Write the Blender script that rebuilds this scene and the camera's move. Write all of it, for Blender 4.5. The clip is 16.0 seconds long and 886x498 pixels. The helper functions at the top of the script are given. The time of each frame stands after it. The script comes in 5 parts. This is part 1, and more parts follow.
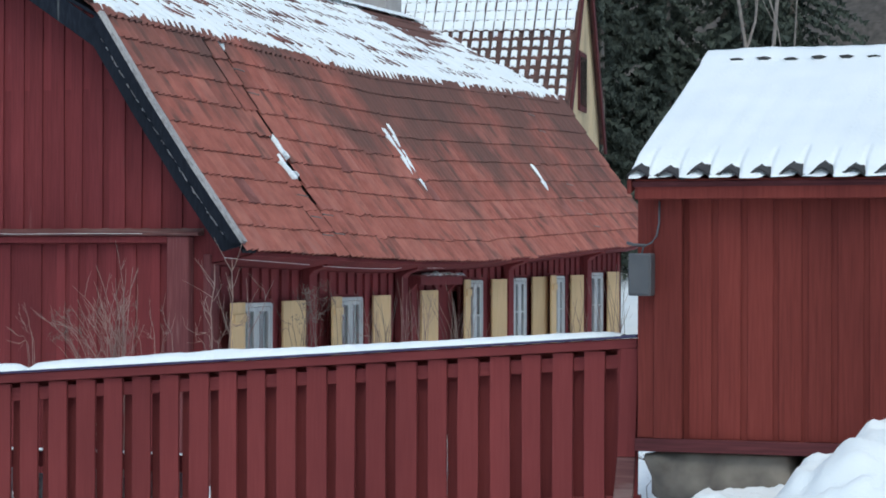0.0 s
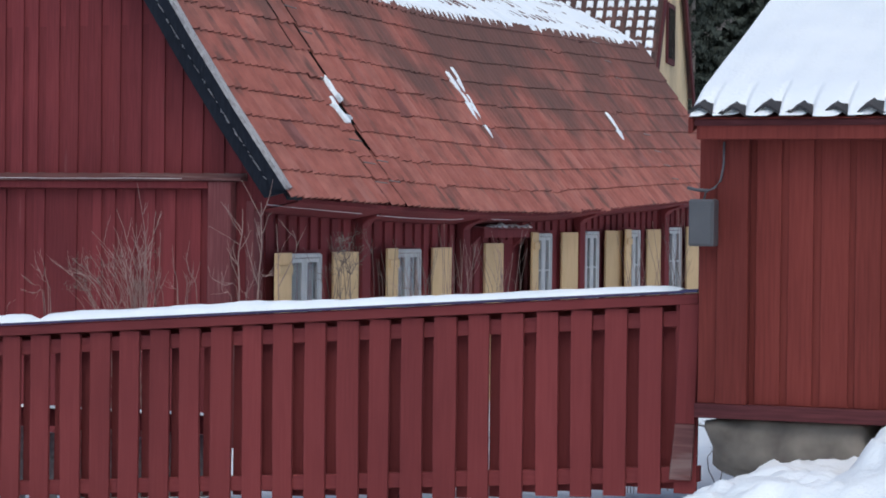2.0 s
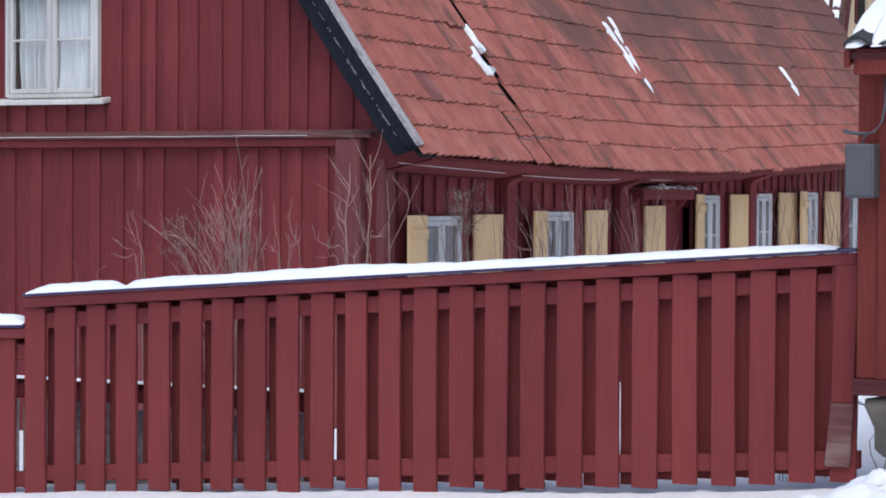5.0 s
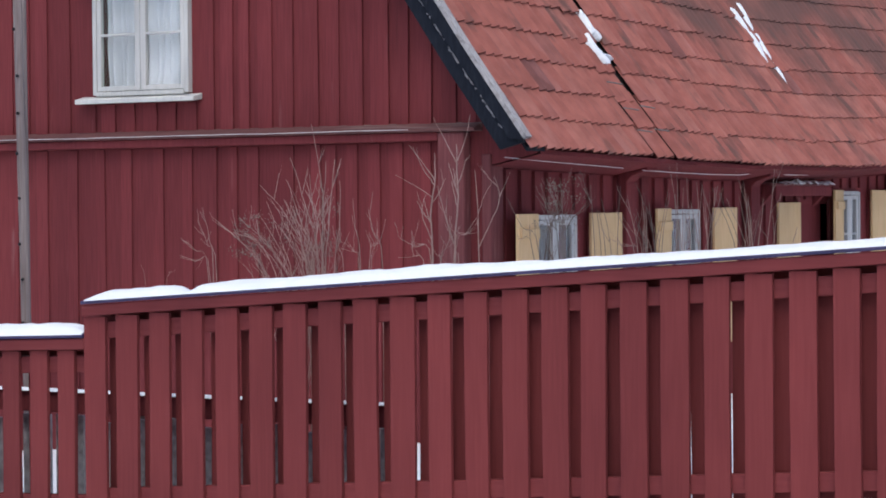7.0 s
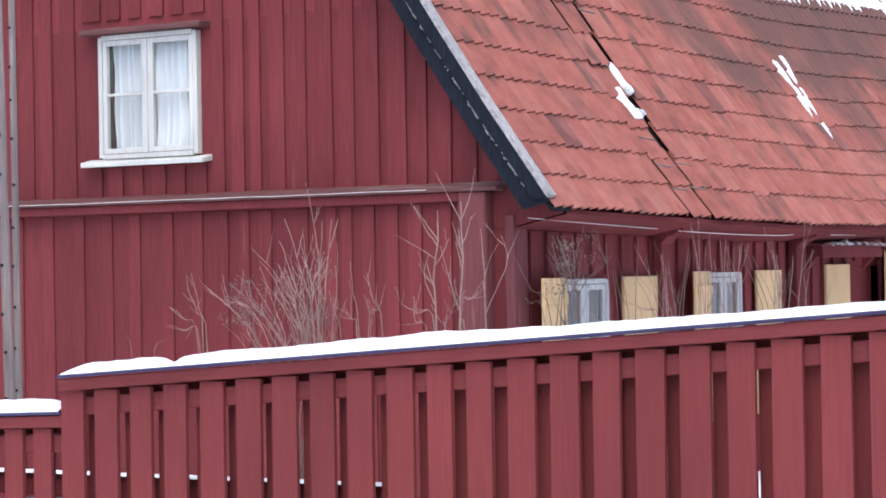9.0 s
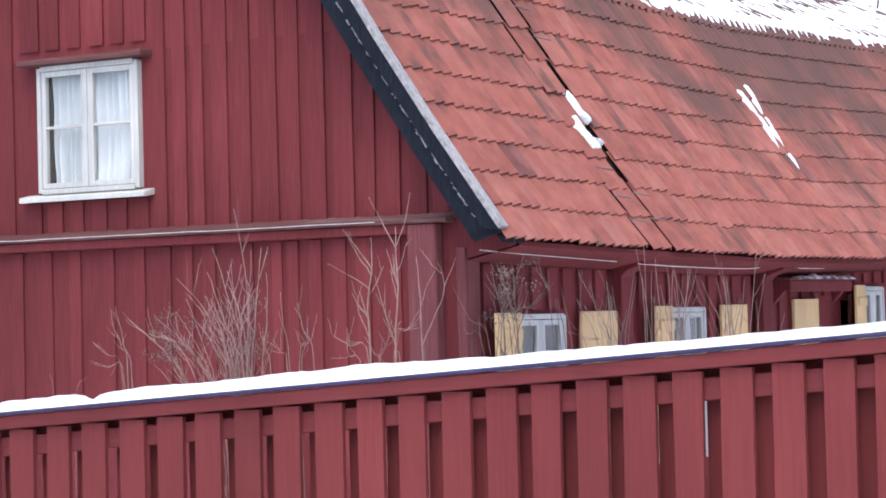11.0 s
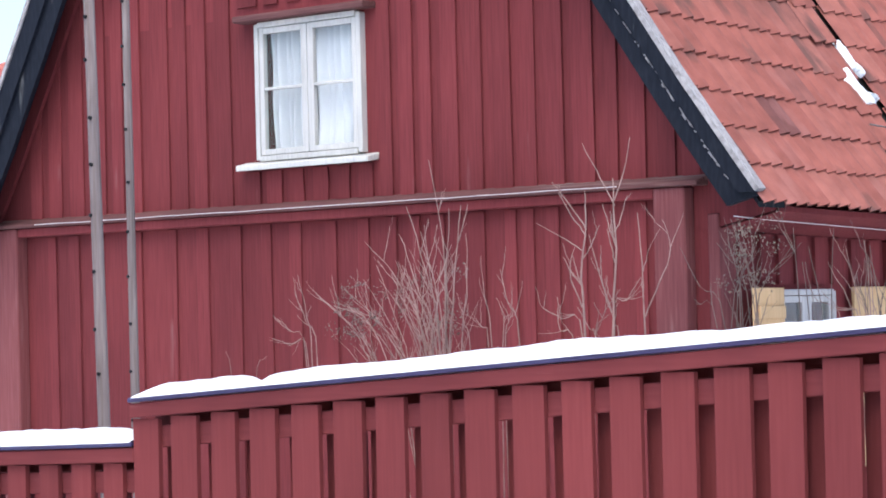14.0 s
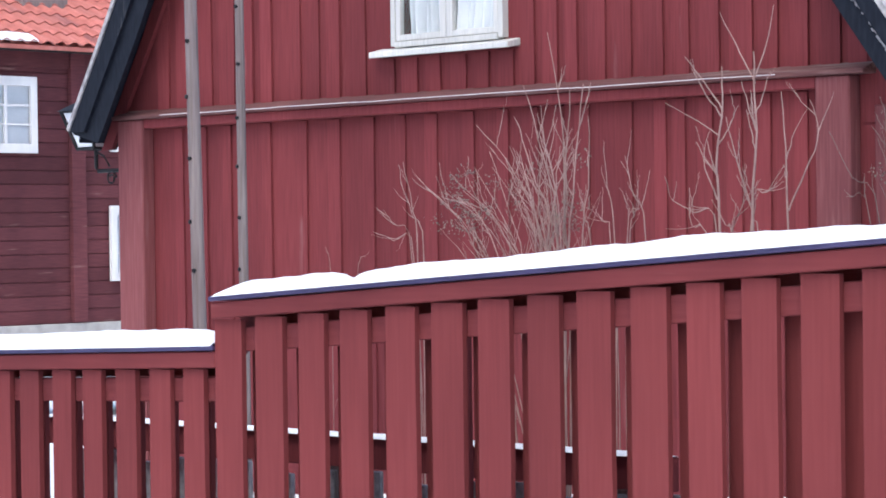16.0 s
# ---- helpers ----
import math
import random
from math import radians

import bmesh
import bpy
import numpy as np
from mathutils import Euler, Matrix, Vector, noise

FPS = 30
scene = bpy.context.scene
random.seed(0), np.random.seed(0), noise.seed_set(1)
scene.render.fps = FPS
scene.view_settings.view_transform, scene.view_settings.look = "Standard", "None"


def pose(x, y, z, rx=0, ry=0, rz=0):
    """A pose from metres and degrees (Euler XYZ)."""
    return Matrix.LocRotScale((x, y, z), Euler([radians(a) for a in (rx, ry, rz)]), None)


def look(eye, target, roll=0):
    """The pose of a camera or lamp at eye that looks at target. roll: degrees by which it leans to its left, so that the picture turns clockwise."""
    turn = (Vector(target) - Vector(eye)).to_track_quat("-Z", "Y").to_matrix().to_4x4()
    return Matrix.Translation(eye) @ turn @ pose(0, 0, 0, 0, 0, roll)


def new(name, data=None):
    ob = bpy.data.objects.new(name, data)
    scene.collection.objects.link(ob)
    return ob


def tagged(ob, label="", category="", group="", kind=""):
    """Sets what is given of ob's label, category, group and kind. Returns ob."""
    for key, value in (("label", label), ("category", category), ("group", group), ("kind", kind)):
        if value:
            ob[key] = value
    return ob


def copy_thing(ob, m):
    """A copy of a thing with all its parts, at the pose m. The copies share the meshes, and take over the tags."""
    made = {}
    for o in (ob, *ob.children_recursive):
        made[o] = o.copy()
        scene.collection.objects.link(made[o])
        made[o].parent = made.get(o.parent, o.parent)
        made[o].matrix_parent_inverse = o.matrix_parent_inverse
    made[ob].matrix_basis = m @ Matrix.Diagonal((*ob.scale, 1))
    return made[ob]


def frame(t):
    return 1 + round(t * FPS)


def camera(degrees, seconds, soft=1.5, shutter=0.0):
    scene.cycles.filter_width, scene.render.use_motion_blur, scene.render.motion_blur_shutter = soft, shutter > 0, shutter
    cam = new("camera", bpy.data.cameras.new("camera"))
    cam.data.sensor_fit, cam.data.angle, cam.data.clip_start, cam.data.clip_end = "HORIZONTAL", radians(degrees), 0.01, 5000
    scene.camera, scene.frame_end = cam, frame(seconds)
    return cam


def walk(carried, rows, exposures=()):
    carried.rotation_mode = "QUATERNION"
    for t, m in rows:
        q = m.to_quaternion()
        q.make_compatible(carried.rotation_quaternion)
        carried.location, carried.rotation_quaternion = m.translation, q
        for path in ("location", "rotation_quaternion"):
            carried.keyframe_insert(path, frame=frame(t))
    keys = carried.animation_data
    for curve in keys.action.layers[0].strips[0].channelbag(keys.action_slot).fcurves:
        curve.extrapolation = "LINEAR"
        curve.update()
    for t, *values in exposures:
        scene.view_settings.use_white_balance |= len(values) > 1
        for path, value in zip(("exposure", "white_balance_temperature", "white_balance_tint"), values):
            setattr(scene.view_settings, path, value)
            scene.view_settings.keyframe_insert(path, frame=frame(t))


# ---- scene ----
cam = camera(20.43, 16.0, soft=1.8)
PATH = [
    (0, (9.228, -18.371, 2.729), (8.5083, -16.5047, 2.7407), 0.14),
    (0.5, (9.180, -18.061, 2.718), (8.4453, -16.2012, 2.7176), 0.10),
    (1, (9.135, -17.726, 2.708), (8.3845, -15.8719, 2.6964), 0.28),
    (1.5, (9.088, -17.375, 2.676), (8.3198, -15.5281, 2.6588), 0.40),
    (2, (9.017, -17.041, 2.659), (8.2262, -15.2035, 2.6365), 0.66),
    (2.5, (8.912, -16.714, 2.638), (8.0963, -14.8882, 2.6123), 0.85),
    (3, (8.843, -16.409, 2.617), (7.9926, -14.5995, 2.5863), 0.84),
    (3.5, (8.804, -16.169, 2.592), (7.9248, -14.3729, 2.5586), 0.61),
    (6, (8.608, -14.895, 2.548), (7.6311, -13.1510, 2.4966), 0.16),
    (6.5, (8.514, -14.572, 2.524), (7.5051, -12.8462, 2.4772), -0.05),
    (7, (8.397, -14.237, 2.474), (7.3539, -12.5307, 2.4366), -0.46),
    (7.5, (8.272, -13.904, 2.481), (7.2030, -12.2138, 2.4487), -0.44),
    (8, (8.185, -13.623, 2.467), (7.0993, -11.9436, 2.4452), -0.60),
    (8.5, (8.128, -13.415, 2.463), (7.0385, -11.7381, 2.4570), -0.78),
    (9, (8.121, -13.277, 2.436), (7.0350, -11.5975, 2.4560), -1.00),
    (9.5, (8.086, -13.150, 2.417), (7.0090, -11.4649, 2.4597), -1.09),
    (10, (8.053, -13.020, 2.394), (6.9867, -11.3287, 2.4507), -1.40),
    (12.5, (7.717, -11.961, 2.325), (6.5756, -10.3199, 2.3793), -1.44),
    (13, (7.590, -11.711, 2.313), (6.4005, -10.1041, 2.3678), -1.37),
    (13.5, (7.452, -11.441, 2.295), (6.2212, -9.8661, 2.3506), -1.35),
    (14, (7.319, -11.186, 2.273), (6.0511, -9.6396, 2.3293), -1.46),
    (14.5, (7.183, -10.958, 2.257), (5.8900, -9.4337, 2.3084), -1.38),
    (15, (7.072, -10.700, 2.245), (5.7491, -9.1996, 2.2806), -1.50),
    (15.5, (6.941, -10.469, 2.231), (5.5964, -8.9887, 2.2456), -1.26),
    (16, (6.815, -10.233, 2.218), (5.4340, -8.7856, 2.2020), -0.81),
]
walk(cam, [(t, look(eye, target, roll)) for t, eye, target, roll in PATH],
     exposures=[(0.0, 0.12, 6020, -4), (1.0, 0.08, 6050, -1), (2.0, 0.06, 6120, 4), (2.6, 0.14, 6200, 8), (3.5, 0.37, 6200, 10), (7.0, 0.27, 6270, 10), (7.5, 0.54, 6270, 10), (8.0, 0.8, 6270, 10), (9.0, 0.92, 6270, 10), (12.5, 0.95, 6260, 10), (14.5, 1.02, 6220, 10), (16.0, 0.95, 6220, 10)])

# world: an overcast winter day
world = bpy.data.worlds.new("overcast_sky")
scene.world = world
world.use_nodes = True
wn = world.node_tree.nodes
sky = wn.new("ShaderNodeTexSky")
sky.sky_type = "NISHITA"
sky.sun_disc = False
sky.sun_elevation, sky.sun_rotation = radians(58), radians(150)
sky.air_density, sky.dust_density, sky.ozone_density = 1.0, 2.5, 1.0
wn["Background"].inputs["Strength"].default_value = 0.15
world.node_tree.links.new(sky.outputs["Color"], wn["Background"].inputs["Color"])
sun = new("sun", bpy.data.lights.new("sun", "SUN"))
sun.data.energy, sun.data.angle, sun.data.color = 0.8, radians(50), (1.0, 0.98, 0.95)
sun.matrix_world = look((0, 0, 0), (-0.26, 0.46, -0.85))


# ---- materials ----
def mat(name, rough=0.7, spec=0.3):
    m = bpy.data.materials.new(name)
    m.use_nodes = True
    b = m.node_tree.nodes["Principled BSDF"]
    b.inputs["Roughness"].default_value = rough
    b.inputs["Specular IOR Level"].default_value = spec
    return m, m.node_tree.nodes, m.node_tree.links, b


def noise_at(nodes, links, scale, stretch=(1, 1, 1), detail=4, coord="Object"):
    tc = nodes.new("ShaderNodeTexCoord")
    mp = nodes.new("ShaderNodeMapping")
    mp.inputs["Scale"].default_value = stretch
    nz = nodes.new("ShaderNodeTexNoise")
    nz.inputs["Scale"].default_value, nz.inputs["Detail"].default_value = scale, detail
    links.new(tc.outputs[coord], mp.inputs["Vector"])
    links.new(mp.outputs["Vector"], nz.inputs["Vector"])
    return nz.outputs["Fac"]


def ramp(nodes, links, fac, stops):
    r = nodes.new("ShaderNodeValToRGB")
    while len(r.color_ramp.elements) < len(stops):
        r.color_ramp.elements.new(0.5)
    for e, (p, c) in zip(r.color_ramp.elements, stops):
        e.position = p
        e.color = (*c, 1) if len(c) == 3 else c
    links.new(fac, r.inputs["Fac"])
    return r.outputs["Color"]


def mix(nodes, links, fac, a, b, blend="MIX"):
    n = nodes.new("ShaderNodeMix")
    n.data_type, n.blend_type = "RGBA", blend
    for s, v in ((n.inputs[0], fac), (n.inputs[6], a), (n.inputs[7], b)):
        if isinstance(v, (int, float)):
            s.default_value = v
        elif isinstance(v, tuple):
            s.default_value = (*v, 1)
        else:
            links.new(v, s)
    return n.outputs[2]


def bumped(nodes, links, bsdf, height, strength=0.3, distance=0.01):
    b = nodes.new("ShaderNodeBump")
    b.inputs["Strength"].default_value, b.inputs["Distance"].default_value = strength, distance
    links.new(height, b.inputs["Height"])
    links.new(b.outputs["Normal"], bsdf.inputs["Normal"])


def rand(nodes):
    return nodes.new("ShaderNodeObjectInfo").outputs["Random"]


def painted_wood(name, dark, mid, light, worn, rough=0.85, wear=0.66, stretch=(14, 14, 0.7), vary=0.35, bump=0.28):
    """Weathered paint on sawn boards: streaks along the grain, blotches, worn grey patches, and each board a shade of its own."""
    m, n, l, b = mat(name, rough, 0.15)
    grain = noise_at(n, l, 5, stretch, 6)
    blotch = noise_at(n, l, 1.3, (1, 1, 0.5), 3)
    base = ramp(n, l, grain, [(0.25, dark), (0.5, mid), (0.78, light)])
    shade = ramp(n, l, blotch, [(0.3, (0.72, 0.7, 0.72)), (0.7, (1.12, 1.08, 1.05))])
    base = mix(n, l, 1.0, base, shade, "MULTIPLY")
    each = ramp(n, l, rand(n), [(0.0, (1 - vary, 1 - vary, 1 - vary)), (1.0, (1 + vary * 0.4, 1 + vary * 0.35, 1 + vary * 0.35))])
    base = mix(n, l, 1.0, base, each, "MULTIPLY")
    along = [0.55 if v == min(stretch) else 5 for v in stretch]
    patch = noise_at(n, l, 2.1, along, 5)
    mask = ramp(n, l, patch, [(wear, (0, 0, 0)), (wear + 0.09, (0.6, 0.6, 0.6))])
    base = mix(n, l, mask, base, worn)
    l.new(base, b.inputs["Base Color"])
    bumped(n, l, b, grain, bump, 0.006)
    return m


RED = painted_wood("falu_red_boards", (0.163, 0.034, 0.038), (0.197, 0.0415, 0.046), (0.223, 0.051, 0.056), (0.24, 0.105, 0.105), wear=0.68, vary=0.2)
RED_FENCE = painted_wood("fence_red_paint", (0.174, 0.037, 0.038), (0.189, 0.041, 0.042), (0.204, 0.047, 0.048), (0.22, 0.072, 0.072), wear=0.73, vary=0.12, bump=0.15)
RED_RAIL = painted_wood("fence_red_rails", (0.17, 0.037, 0.039), (0.185, 0.041, 0.043), (0.2, 0.047, 0.049), (0.23, 0.09, 0.09), wear=0.66, stretch=(0.6, 14, 14), vary=0.1, bump=0.15)
RED_SHED = painted_wood("shed_red_paint", (0.155, 0.033, 0.028), (0.19, 0.041, 0.034), (0.215, 0.05, 0.041), (0.19, 0.075, 0.06), wear=0.76, vary=0.12)
RED_TRIM = painted_wood("faded_red_trim", (0.11, 0.05, 0.05), (0.15, 0.068, 0.066), (0.2, 0.105, 0.098), (0.25, 0.18, 0.165), wear=0.56, stretch=(0.7, 14, 14), vary=0.1)
RED_POST = painted_wood("faded_red_post", (0.16, 0.05, 0.053), (0.195, 0.064, 0.067), (0.235, 0.09, 0.092), (0.26, 0.15, 0.14), wear=0.63, vary=0.1)
# Darker copy of the red; on the shed soffit it holds the shade too.
RED_DARK = painted_wood("dark_and_shaded_red_timber", (0.065, 0.022, 0.025), (0.1, 0.031, 0.035), (0.135, 0.043, 0.046), (0.2, 0.1, 0.08), wear=0.7, stretch=(0.8, 0.8, 16), vary=0.2)
LOGS = painted_wood("red_log_timber", (0.09, 0.03, 0.035), (0.125, 0.041, 0.047), (0.16, 0.055, 0.06), (0.3, 0.18, 0.16), wear=0.64, stretch=(0.8, 0.8, 16), vary=0.25)
GREY_WOOD = painted_wood("weathered_grey_wood", (0.16, 0.13, 0.12), (0.24, 0.2, 0.19), (0.33, 0.29, 0.27), (0.36, 0.33, 0.31), wear=0.6, vary=0.15)
CAP_WOOD = painted_wood("bleached_verge_wood", (0.2, 0.19, 0.19), (0.4, 0.39, 0.39), (0.58, 0.57, 0.57), (0.13, 0.12, 0.13), wear=0.6, stretch=(5, 30, 5), vary=0.1)
OCHRE = painted_wood("ochre_shutter_paint", (0.6, 0.41, 0.21), (0.69, 0.49, 0.27), (0.74, 0.54, 0.32), (0.5, 0.36, 0.21), wear=0.72, vary=0.15)
WHITE = painted_wood("white_window_paint", (0.5, 0.51, 0.485), (0.6, 0.61, 0.58), (0.66, 0.67, 0.645), (0.45, 0.41, 0.36), wear=0.73, vary=0.06)
WHITE_NEW = painted_wood("bright_white_paint", (0.72, 0.73, 0.72), (0.8, 0.81, 0.8), (0.84, 0.85, 0.84), (0.6, 0.58, 0.55), wear=0.78, vary=0.05)
WHITE_OLD = painted_wood("old_white_paint", (0.4, 0.41, 0.41), (0.52, 0.53, 0.53), (0.62, 0.63, 0.62), (0.35, 0.31, 0.28), wear=0.62, vary=0.1)
TAR = painted_wood("tarred_barge_board", (0.006, 0.008, 0.014), (0.01, 0.013, 0.022), (0.02, 0.024, 0.034), (0.25, 0.25, 0.24), rough=0.6, wear=0.66, stretch=(9, 9, 2), vary=0.1)
YELLOW = painted_wood("yellow_wall_paint", (0.56, 0.43, 0.25), (0.64, 0.5, 0.31), (0.68, 0.55, 0.37), (0.54, 0.42, 0.28), wear=0.8, vary=0.1)


def tile_material(name, c1, c2, c3, moss, stain=False):
    m, n, l, b = mat(name, 0.8, 0.2)
    grit = noise_at(n, l, 60, (1, 1, 1), 4, "Object")
    geo = n.new("ShaderNodeNewGeometry")
    nz = n.new("ShaderNodeTexNoise")
    nz.inputs["Scale"].default_value, nz.inputs["Detail"].default_value = 1.1, 6
    l.new(geo.outputs["Position"], nz.inputs["Vector"])
    nz2 = n.new("ShaderNodeTexNoise")
    nz2.inputs["Scale"].default_value, nz2.inputs["Detail"].default_value = 7, 4
    l.new(geo.outputs["Position"], nz2.inputs["Vector"])
    add = n.new("ShaderNodeMath")
    add.operation = "ADD"
    l.new(rand(n), add.inputs[0])
    l.new(geo.outputs["Random Per Island"], add.inputs[1])
    fr = n.new("ShaderNodeMath")
    fr.operation = "FRACT"
    l.new(add.outputs[0], fr.inputs[0])
    base = ramp(n, l, fr.outputs[0], [(0.0, c1), (0.5, c2), (0.9, c3), (1.0, (c1[0] * 0.6, c1[1] * 0.7, c1[2] * 0.8))])
    base = mix(n, l, 0.6, base, ramp(n, l, nz2.outputs["Fac"], [(0.3, (0.62, 0.6, 0.6)), (0.7, (1.15, 1.12, 1.1))]), "MULTIPLY")
    # soot and moss washed down the slope in streaks, each tile with its own
    place = n.new("ShaderNodeSeparateXYZ")
    l.new(geo.outputs["Position"], place.inputs[0])
    flow = n.new("ShaderNodeCombineXYZ")
    for axis_name, k in (("Y", 6.5), ("Z", 2.6)):
        f = n.new("ShaderNodeMath")
        f.operation = "MULTIPLY"
        f.inputs[1].default_value = k
        l.new(place.outputs[axis_name], f.inputs[0])
        l.new(f.outputs[0], flow.inputs["X" if axis_name == "Y" else "Y"])
    f = n.new("ShaderNodeMath")
    f.operation = "MULTIPLY"
    f.inputs[1].default_value = 1.6
    l.new(fr.outputs[0], f.inputs[0])
    l.new(f.outputs[0], flow.inputs["Z"])
    wash = n.new("ShaderNodeTexNoise")
    wash.inputs["Scale"].default_value, wash.inputs["Detail"].default_value = 1.0, 5
    l.new(flow.outputs[0], wash.inputs["Vector"])
    base = mix(n, l, ramp(n, l, wash.outputs["Fac"], [(0.55, (0, 0, 0)), (0.68, (0.8, 0.8, 0.8))]), base, moss)
    base = mix(n, l, ramp(n, l, wash.outputs["Fac"], [(0.28, (0.4, 0.4, 0.4)), (0.42, (0, 0, 0))]), base, (c3[0] * 1.15, c3[1] * 1.35, c3[2] * 1.5))
    mask = ramp(n, l, nz.outputs["Fac"], [(0.5, (0, 0, 0)), (0.68, (0.7, 0.7, 0.7))])
    if stain:
        sep = n.new("ShaderNodeSeparateXYZ")
        l.new(geo.outputs["Position"], sep.inputs[0])
        band = n.new("ShaderNodeMath")
        band.operation = "MULTIPLY_ADD"
        l.new(sep.outputs["Z"], band.inputs[0])
        band.inputs[1].default_value, band.inputs[2].default_value = 0.22, -0.98
        far_side = n.new("ShaderNodeMapRange")
        l.new(sep.outputs["Y"], far_side.inputs["Value"])
        far_side.inputs["From Min"].default_value, far_side.inputs["From Max"].default_value = 1.5, 7.0
        far_side.inputs["To Min"].default_value, far_side.inputs["To Max"].default_value = 0.0, 0.22
        s1 = n.new("ShaderNodeMath")
        l.new(band.outputs[0], s1.inputs[0])
        l.new(far_side.outputs[0], s1.inputs[1])
        s2 = n.new("ShaderNodeMath")
        l.new(s1.outputs[0], s2.inputs[0])
        l.new(nz.outputs["Fac"], s2.inputs[1])
        mask = ramp(n, l, s2.outputs[0], [(0.42, (0, 0, 0)), (0.72, (0.85, 0.85, 0.85))])
    base = mix(n, l, mask, base, moss)
    l.new(base, b.inputs["Base Color"])
    bumped(n, l, b, grit, 0.3, 0.004)
    return m


TILE = tile_material("old_red_clay_tile", (0.3, 0.104, 0.083), (0.34, 0.117, 0.092), (0.37, 0.142, 0.113), (0.115, 0.066, 0.058), stain=True)
TILE_NEW = tile_material("orange_clay_tile", (0.46, 0.15, 0.12), (0.52, 0.175, 0.14), (0.55, 0.2, 0.16), (0.42, 0.15, 0.12))
TILE_DARK = tile_material("brown_clay_tile", (0.09, 0.05, 0.045), (0.12, 0.065, 0.055), (0.15, 0.08, 0.07), (0.07, 0.05, 0.045))
TILE_GREY = tile_material("grey_concrete_tile", (0.045, 0.042, 0.045), (0.06, 0.056, 0.06), (0.075, 0.07, 0.074), (0.04, 0.04, 0.038))


def snow_material():
    m, n, l, b = mat("snow", 0.6, 0.3)
    fine = noise_at(n, l, 45, (1, 1, 1), 5)
    wide = noise_at(n, l, 2.2, (1, 1, 1), 3)
    l.new(ramp(n, l, wide, [(0.3, (0.82, 0.84, 0.87)), (0.7, (0.88, 0.89, 0.9))]), b.inputs["Base Color"])
    b.inputs["Subsurface Weight"].default_value = 0.0
    bumped(n, l, b, fine, 0.35, 0.02)
    return m


SNOW = snow_material()


def simple(name, c1, c2, scale=8, rough=0.7, metal=0.0, spec=0.3, bump=0.25):
    m, n, l, b = mat(name, rough, spec)
    f = noise_at(n, l, scale, (1, 1, 1), 5)
    each = ramp(n, l, rand(n), [(0.0, (0.85, 0.85, 0.85)), (1.0, (1.1, 1.1, 1.1))])
    l.new(mix(n, l, 1.0, ramp(n, l, f, [(0.3, c1), (0.7, c2)]), each, "MULTIPLY"), b.inputs["Base Color"])
    b.inputs["Metallic"].default_value = metal
    bumped(n, l, b, f, bump, 0.01)
    return m


STONE = simple("granite_footing", (0.1, 0.085, 0.075), (0.29, 0.25, 0.21), 4, 0.9, bump=0.7)
PLINTH = simple("pale_plinth_stone", (0.3, 0.28, 0.26), (0.45, 0.43, 0.4), 5, 0.9)
METAL_BOX = simple("grey_enamelled_metal", (0.09, 0.09, 0.1), (0.12, 0.12, 0.13), 5, 0.5, 0.2, 0.4, 0.05)
# sheet metal tinted blue-violet to paint in the purple fringe below the snow
FLASH = simple("dark_blue_fringed_metal", (0.05, 0.042, 0.105), (0.075, 0.06, 0.145), 7, 0.45, 0.4, 0.5, 0.1)
IRON = simple("black_iron", (0.015, 0.015, 0.017), (0.03, 0.03, 0.032), 12, 0.55, 0.6)
TWIG = simple("bare_twig_bark", (0.25, 0.155, 0.135), (0.4, 0.275, 0.24), 14, 0.85)
TWIG_DARK = simple("dark_twig_bark", (0.13, 0.09, 0.08), (0.22, 0.165, 0.145), 14, 0.85)
SEED = simple("dry_seed_heads", (0.14, 0.11, 0.095), (0.26, 0.21, 0.175), 30, 0.9)
CABLE = simple("pale_cable", (0.6, 0.55, 0.56), (0.72, 0.68, 0.68), 10, 0.6)
CURTAIN = simple("white_curtain_cloth", (0.68, 0.7, 0.73), (0.8, 0.82, 0.85), 5, 0.9)
ROOM = simple("dim_room_wall", (0.1, 0.09, 0.08), (0.14, 0.12, 0.11), 3, 0.9)
NEEDLES = simple("spruce_needles", (0.036, 0.043, 0.036), (0.08, 0.092, 0.072), 9, 0.9)
BARK = simple("grey_bark", (0.12, 0.1, 0.085), (0.24, 0.21, 0.19), 9, 0.9)
CHIMNEY = simple("rendered_chimney", (0.32, 0.29, 0.28), (0.42, 0.39, 0.37), 6, 0.9)
EARTH = simple("dark_undergrowth", (0.06, 0.052, 0.048), (0.13, 0.112, 0.1), 3, 0.95)
BIRCH = simple("pale_birch_bark", (0.17, 0.14, 0.125), (0.29, 0.25, 0.225), 5, 0.85)
# almost black, so the deck's colour carries the shade between slipped tiles
GAP_SHADE = simple("painted_gap_shade", (0.012, 0.009, 0.008), (0.02, 0.015, 0.013), 5, 0.9)


def glass_material():
    m, n, l, b = mat("window_glass", 0.03, 0.5)
    b.inputs["Transmission Weight"].default_value = 1.0
    b.inputs["IOR"].default_value = 1.45
    b.inputs["Base Color"].default_value = (0.93, 0.95, 0.96, 1)
    bumped(n, l, b, noise_at(n, l, 6, (1, 1, 1), 2), 0.05, 0.01)
    return m


GLASS = glass_material()


# ---- mesh helpers ----
def interp(x, table):
    return float(np.interp(x, [a for a, _ in table], [b for _, b in table]))


